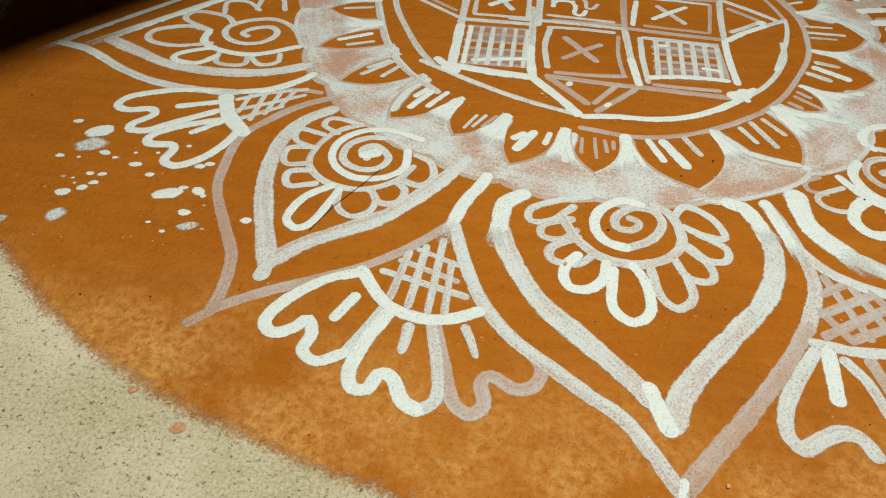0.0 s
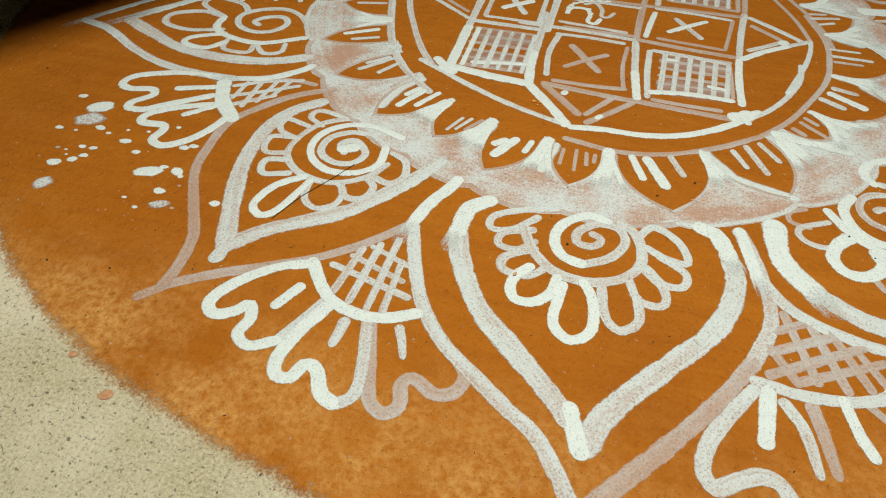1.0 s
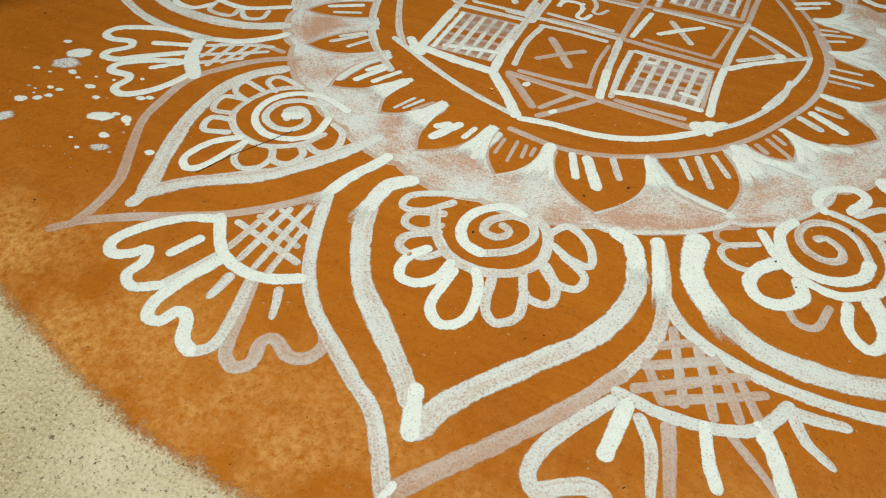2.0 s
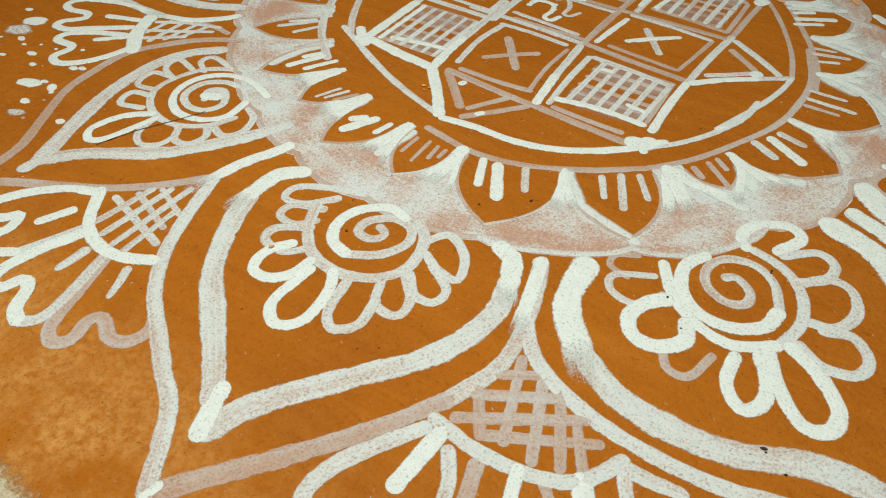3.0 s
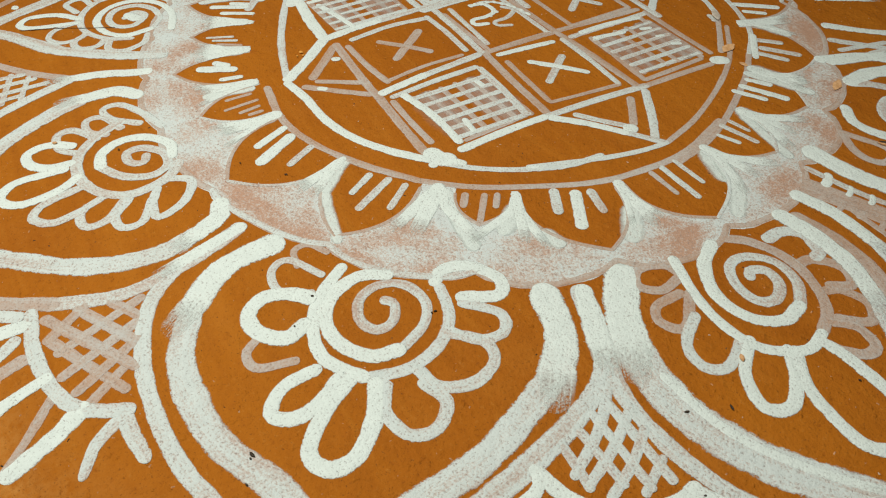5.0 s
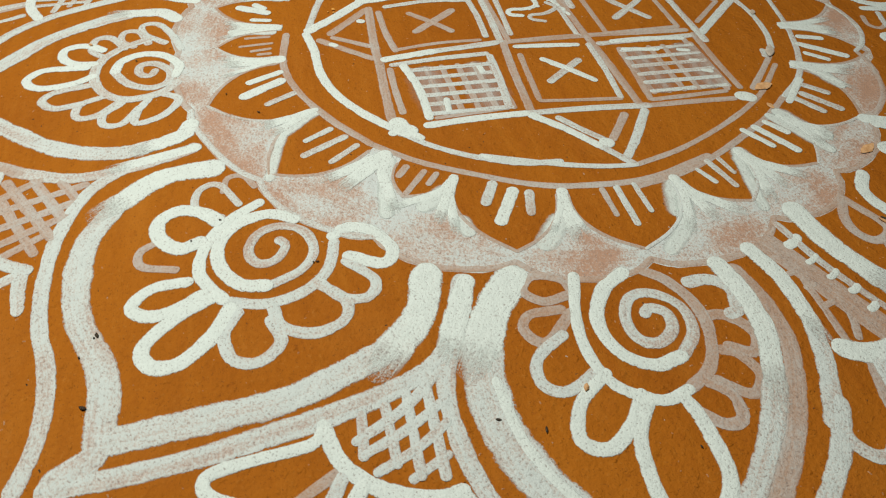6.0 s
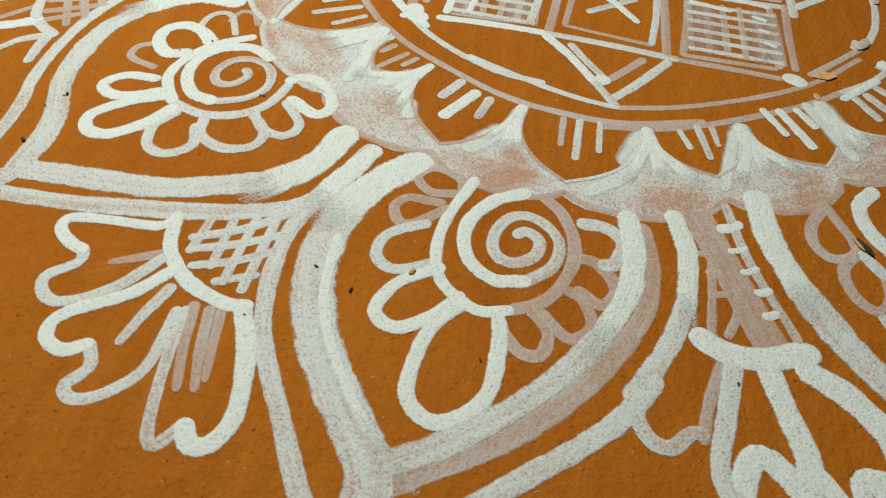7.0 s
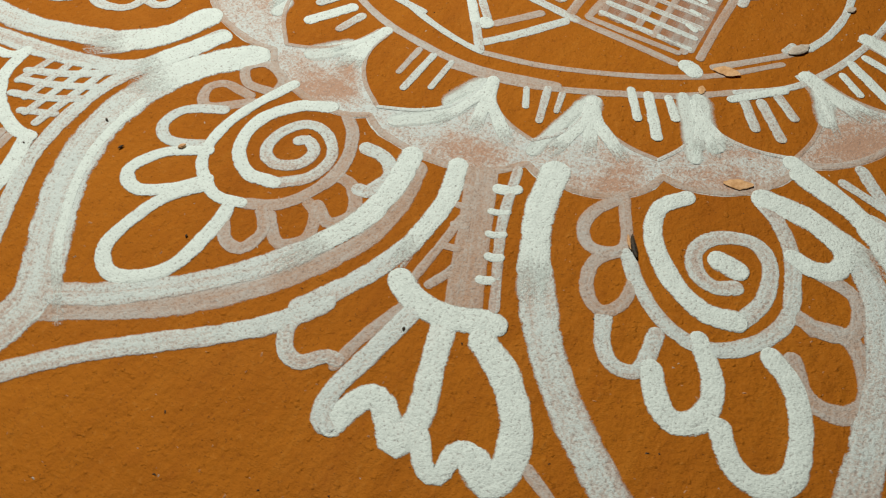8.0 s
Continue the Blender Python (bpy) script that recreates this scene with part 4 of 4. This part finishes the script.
stroke(square, "weave", "A", 14, -244, -257, -196, -246, -140, -237)
stroke(square, "curl", "A", 11, -84, -5, -75, 21, -43, 23, -34, -3, -37, -31, -21, -37, -11, -14)
stroke(square, "curl", "B", 10, -49, 45, -27, 58, -10, 29, -10, 2, 4, -2, 17, 21)
stroke(square, "curl", "B", 8, -83, -6, -82, 29, -48, 59, 5, 73)
for x, y in ((-83, -6), (-82, 6), (-81, 19), (-78, 31), (-71, 43), (-58, 52), (-47, 59), (-35, 64), (-18, 69), (0, 72), (-39, 24), (-33, 5)):
    stroke(square, "bead", "A", 9, x - 3, y, x + 3, y + 1)
stroke(square, "point_line", "A", 22, -127, -302, -77, -364, -43, -413)
stroke(square, "point_line", "C", 16, -95, -299, -57, -339, -24, -376)
stroke(square, "point_line", "C", 14, -9, -398, 34, -353, 70, -313)
stroke(square, "point_line", "C", 12, -12, -373, 12, -338, 38, -301)
stroke(square, "point_line", "A", 15, 280, -99, 323, -59, 375, -21)
stroke(square, "point_line", "B", 14, 375, -21, 425, 13)
stroke(square, "point_line", "B", 15, 308, 85, 367, 43, 408, 9)
stroke(square, "point_line", "B", 12, 295, -59, 329, -35, 361, -9)
stroke(square, "point_line", "C", 14, 310, 49, 341, 24, 365, 4)
stroke(square, "corner_dab", "A", 32, 250, -309, 270, -304, 279, -292)
stroke(square, "corner_dab", "A", 14, 279, -293, 298, -280)
stroke(square, "corner_dab", "A", 16, 265, -309, 277, -322)
stroke(square, "corner_dab", "A", 22, 366, -11, 374, -4)
stroke(square, "dot", "A", 14, -58, -318, -54, -311)
stroke(square, "dot", "A", 11, 9, -379, 16, -370)
stroke(square, "dot", "A", 9, 358, -201, 363, -191)
stroke(square, "dot", "A", 9, 394, -106, 398, -93)
stroke(square, "corner_dab", "A", 24, 308, 255, 311, 267, 319, 272)
stroke(square, "dot", "B", 11, 192, 369, 212, 362)

# the points on the north and west sides, out to the circle
for a, b, tip, paints in (((U[2], 1), (U[1], 1), (0.49, 1.21), "BBCC"), ((0, V[2]), (0, V[1]), (-0.22, 0.5), "ABCC")):
    ruled(square, "point_line", paints[0], 17, a, tip)
    ruled(square, "point_line", paints[1], 13, b, tip)
    mid = Vector(((a[0] + b[0] + tip[0]) / 3, (a[1] + b[1] + tip[1]) / 3))
    inner = [Vector(p) * 0.62 + mid * 0.38 for p in (a, b, tip)]
    ruled(square, "point_line", paints[2], 10, tuple(inner[0]), tuple(inner[2]))
    ruled(square, "point_line", paints[3], 10, tuple(inner[1]), tuple(inner[2]))
x, y = on_square(0.0, 0.0)
stroke(square, "corner_dab", "A", 27, x - 12, y + 8, x + 10, y - 6)
stroke(square, "corner_dab", "A", 20, x - 30, y + 34, x - 4, y + 4)


# ---- splashes of white paint ----
def drop(name, label, category, material, size, stretch, turn, x, y, group=""):
    """One dried drop: its size in millimetres, its stretch, and its place in millimetres."""
    made_strokes[0] += 1
    seed = made_strokes[0] * 2.3
    half, count = size / 2000, 26
    verts, faces, uvs, edges = [], [], [], []
    c, s = math.cos(radians(turn)), math.sin(radians(turn))
    for share, height in ((1.0, -0.0003), (0.9, 0.0002), (0.6, 0.0005)):
        for k in range(count):
            a = 2 * math.pi * k / count
            r = half * share * (1 + 0.22 * noise.noise((math.cos(a) * 1.3, math.sin(a) * 1.3, seed)) + 0.07 * noise.noise((math.cos(a) * 5, math.sin(a) * 5, seed)))
            px, py = r * math.cos(a) * stretch, r * math.sin(a)
            verts.append((x / 1000 + px * c - py * s, y / 1000 + px * s + py * c, PAINT_Z + height))
            uvs.append((px + seed, py + seed))
            edges.append(share)
    for k in range(count):
        n = (k + 1) % count
        faces += [(k, n, count + n, count + k), (count + k, count + n, 2 * count + n, 2 * count + k)]
    faces.append(tuple(range(2 * count, 3 * count)))
    mesh = bpy.data.meshes.new(name)
    mesh.from_pydata(verts, [], faces)
    lay_uv(mesh, uvs, edges)
    mesh.materials.append(material)
    return tagged(new(name, mesh), label, category, group)


def splash(paint, size, stretch, turn, x, y):
    label = {"A": "thick white paint drop dried on the ochre clay", "B": "thin speckled white paint splash on the ochre clay", "C": "faint watery white paint speck on the ochre clay"}[paint]
    return drop("paint_drop", label, "paint splash", PAINT["P" if paint == "B" else paint], size, stretch, turn, x, y, "paint splashes")


splash("A", 12, 1.6, 10, -898, -559)
splash("A", 33, 1.5, 30, -850, -581)
splash("B", 36, 1.6, 25, -849, -616)
splash("A", 11, 1.5, 0, -884, -651)
splash("A", 6, 1.4, 0, -853, -651)
splash("A", 13, 1.6, -10, -817, -634)
splash("A", 7, 1.4, 0, -796, -644)
splash("A", 13, 1.8, 5, -757, -656)
splash("A", 6, 1.3, 0, -768, -628)
splash("A", 6, 1.3, 0, -733, -623)
splash("A", 11, 1.4, 5, -725, -677)
splash("A", 9, 1.5, 0, -817, -687)
splash("A", 10, 1.6, 10, -798, -686)
splash("A", 11, 1.5, 10, -802, -707)
splash("A", 14, 1.3, 15, -814, -720)
splash("A", 17, 1.4, 15, -839, -734)
splash("C", 6, 1.6, 0, -854, -699)
splash("A", 5, 1.3, 0, -838, -701)
splash("A", 5, 1.3, 0, -830, -712)
splash("B", 30, 1.1, 60, -824, -783)
splash("A", 26, 1.9, 20, -682, -716)
splash("A", 10, 1.6, 15, -662, -700)
splash("A", 17, 1.4, -30, -637, -704)
splash("A", 9, 1.3, -40, -626, -714)
splash("A", 14, 1.5, 5, -641, -753)
splash("B", 20, 1.7, 15, -626, -781)
splash("A", 6, 1.4, 0, -685, -780)
splash("A", 7, 1.4, 0, -658, -796)
splash("C", 6, 1.4, 0, -603, -784)
splash("A", 14, 1.3, 0, -546, -758)
splash("A", 13, 1.5, 0, -655, -647)
splash("A", 11, 1.6, 0, -641, -639)
splash("A", 7, 1.3, 0, -690, -599)
splash("C", 5, 1.3, 0, -617, -735)
splash("B", 26, 1.2, 70, -1021, -670)
splash("B", 20, 1.8, 40, -903, -806)

OCHRE = plain_material("spilt_ochre", (0.42, 0.20, 0.09), (0.58, 0.33, 0.18), 0.9, 160.0)
drop("clay_spot", "small orange clay spot spilt on the cement ground", "clay spot", OCHRE, 13, 1.4, 20, -520, -1096)
drop("clay_spot", "small orange clay spot spilt on the cement ground", "clay spot", OCHRE, 9, 1.3, 0, -591, -1054)

# ---- dry bits lying on the drawing ----
HUSK = plain_material("dark_husk", (0.018, 0.013, 0.009), (0.07, 0.05, 0.03), 0.6, 300.0)
STRAW = plain_material("pale_straw", (0.52, 0.27, 0.11), (0.74, 0.46, 0.24), 0.7, 200.0)
CHIP = plain_material("peeled_paint", (0.40, 0.34, 0.28), (0.60, 0.54, 0.46), 0.8, 160.0)


def bit(name, label, category, material, length, width, height, turn, x, y, curl=0.0, group=""):
    """A small dry scrap, pointed at both ends and curled, lying on the paint."""
    made_strokes[0] += 1
    bm = bmesh.new()
    rows, sides, rings = 9, 8, []
    for i in range(rows):
        s = i / (rows - 1)
        fat = math.sin(math.pi * min(0.97, max(0.03, s))) ** 0.7
        middle = Vector(((s - 0.5) * length, curl * length * (s - 0.5) ** 2, height * 0.5 + 0.25 * abs(curl) * length * s))
        ring_verts = []
        for k in range(sides):
            a = 2 * math.pi * k / sides
            wobble = 1 + 0.25 * noise.noise((i * 0.9, k * 1.1, made_strokes[0] * 1.7))
            ring_verts.append(bm.verts.new(middle / 1000 + Vector((0, math.cos(a) * width, math.sin(a) * height)) * (0.5 * fat * wobble / 1000)))
        rings.append(ring_verts)
    for one, two in zip(rings, rings[1:]):
        for k in range(sides):
            bm.faces.new((one[k], two[k], two[(k + 1) % sides], one[(k + 1) % sides]))
    bm.faces.new(rings[0])
    bm.faces.new(list(reversed(rings[-1])))
    bmesh.ops.recalc_face_normals(bm, faces=bm.faces[:])
    ob = part(name, bm, material, None)
    ob.matrix_world = pose(x / 1000, y / 1000, PAINT_Z + 0.0006, 0, 0, turn)
    return tagged(ob, label, category, group)


husk = bit("seed_husk", "dark dried seed husk with a pale side", "seed husk", HUSK, 30, 7, 5, 30, 618, 304, 0.15)
bit("seed_husk", "pale half of a split seed husk", "seed husk", STRAW, 20, 4, 4, 30, 615, 298, 0.1)
bit("leaf_flake", "curled orange-brown dry leaf flake on the white wash", "leaf flake", STRAW, 34, 15, 1.6, 114, 474, 376, 0.1)
bit("leaf_flake", "orange-brown dry leaf flake at a corner dab", "leaf flake", STRAW, 34, 18, 1.6, 100, 293, 307, -0.2)
bit("leaf_flake", "small orange-brown dry leaf flake", "leaf flake", STRAW, 16, 10, 1.5, 10, 344, 290, 0.0)
bit("paint_chip", "raised grey chip of peeling paint on the circle", "paint chip", CHIP, 36, 16, 4, 148, 201, 378, 0.1)
bit("paint_chip", "small raised chip of peeling paint", "paint chip", CHIP, 16, 11, 3, 150, 73, 421, 0.1)
SEED_LABEL = "tiny dark seed lying on the painted ground"


def seed(length, width, turn, x, y):
    return bit("dark_seed", SEED_LABEL, "seed", HUSK, length * 0.8, width * 0.75, width * 0.55, turn, x, y, 0.1, "scattered seeds")


seed(10, 4, -15, 795, -260)
seed(5, 4, 60, 405, -582)
seed(4, 3, 10, 435, -620)
seed(4, 3, 0, 507, -470)
seed(10, 5, 15, 561, -726)
seed(11, 6, 60, 655, -733)
seed(5, 3, 20, 588, -743)
seed(5, 3, 20, 595, -844)
seed(4, 3, 70, 848, -360)
seed(6, 3, 80, 507, -465)
seed(8, 4, 70, 772, -306)
seed(5, 3, 20, 851, -109)
seed(6, 4, 10, 826, 147)
seed(5, 3, 10, 119, -563)
seed(5, 3, 10, 179, -515)
seed(5, 3, 10, -1013, -498)
seed(4, 3, 50, -717, -924)
seed(4, 3, 50, -625, -916)
seed(4, 3, 0, 178, -517)
seed(5, 4, 0, -9, -707)
seed(4, 3, 0, 564, -729)
bit("wood_crumb", "pale brown wood crumb on the ochre clay", "wood crumb", STRAW, 10, 6, 4, 150, 758, -200, 0.1)
bit("wood_crumb", "pale brown wood crumb on the ochre clay", "wood crumb", STRAW, 8, 5, 4, 60, -75, -785, 0.1)
bit("wood_crumb", "pale brown wood crumb on the ochre clay", "wood crumb", STRAW, 6, 5, 3, 60, 95, -1094, 0.1)

CRUMB = plain_material("bright_ochre", (0.62, 0.27, 0.05), (0.80, 0.42, 0.10), 0.9, 200.0)
bit("clay_crumb", "crumb of bright dry ochre clay inside the painted circle", "clay crumb", CRUMB, 9, 6, 2, 20, -108, -358, 0.1, "clay crumbs")
bit("clay_crumb", "crumb of bright dry ochre clay inside the painted circle", "clay crumb", CRUMB, 5, 4, 2, 70, -96, -359, 0.1, "clay crumbs")
bit("clay_crumb", "crumb of bright dry ochre clay inside the painted circle", "clay crumb", CRUMB, 5, 3, 2, 0, -100, -369, 0.1, "clay crumbs")

# a dark hair-thin thread over the loops
THREAD = stroke(None, "dark_thread", "A", 0.8, -448, -767, -424, -712, -391, -657, -368, -615)
THREAD.data.materials[0] = HUSK
THREAD.location.z = 0.0012
tagged(THREAD, "dark hair-thin dry thread across the petal loops", "thread")


def grit(name, label, material, count, inner, outer, size, seed_number):
    """Fine loose grains, strewn over the ground."""
    rng = random.Random(seed_number)
    verts, faces = [], []
    for _ in range(count):
        a, r = rng.uniform(0, 2 * math.pi), math.sqrt(rng.uniform(inner ** 2, outer ** 2))
        x, y, s = r * math.cos(a), r * math.sin(a), size * rng.choice((0.4, 0.5, 0.5, 0.7, 1.0))
        turn, long = rng.uniform(0, 3), rng.uniform(1.0, 2.2)
        base = len(verts)
        for dx, dy, dz in ((-1, -0.7, 0), (1, -0.6, 0), (0.8, 0.7, 0), (-0.7, 0.8, 0), (0.1, 0.0, 1.0)):
            px, py = dx * s * long, dy * s
            verts.append((x + px * math.cos(turn) - py * math.sin(turn), y + px * math.sin(turn) + py * math.cos(turn), 0.0012 + dz * s * 0.9))
        faces += [(base + i, base + (i + 1) % 4, base + 4) for i in range(4)]
    mesh = bpy.data.meshes.new(name)
    mesh.from_pydata(verts, [], faces)
    mesh.materials.append(material)
    return tagged(new(name, mesh), label, "grit", kind="stuff")


grit("dark_grit", "fine dark grit strewn over clay and cement", HUSK, 2600, 0.0, 1.9, 0.0011, 3)
grit("pale_grit", "fine pale sand grains strewn over clay and cement", CHIP, 2200, 0.0, 1.9, 0.0010, 5)
grit("ochre_grit", "crumbs of dry ochre clay strewn over the drawing", OCHRE, 2600, 0.0, 1.2, 0.0012, 9)
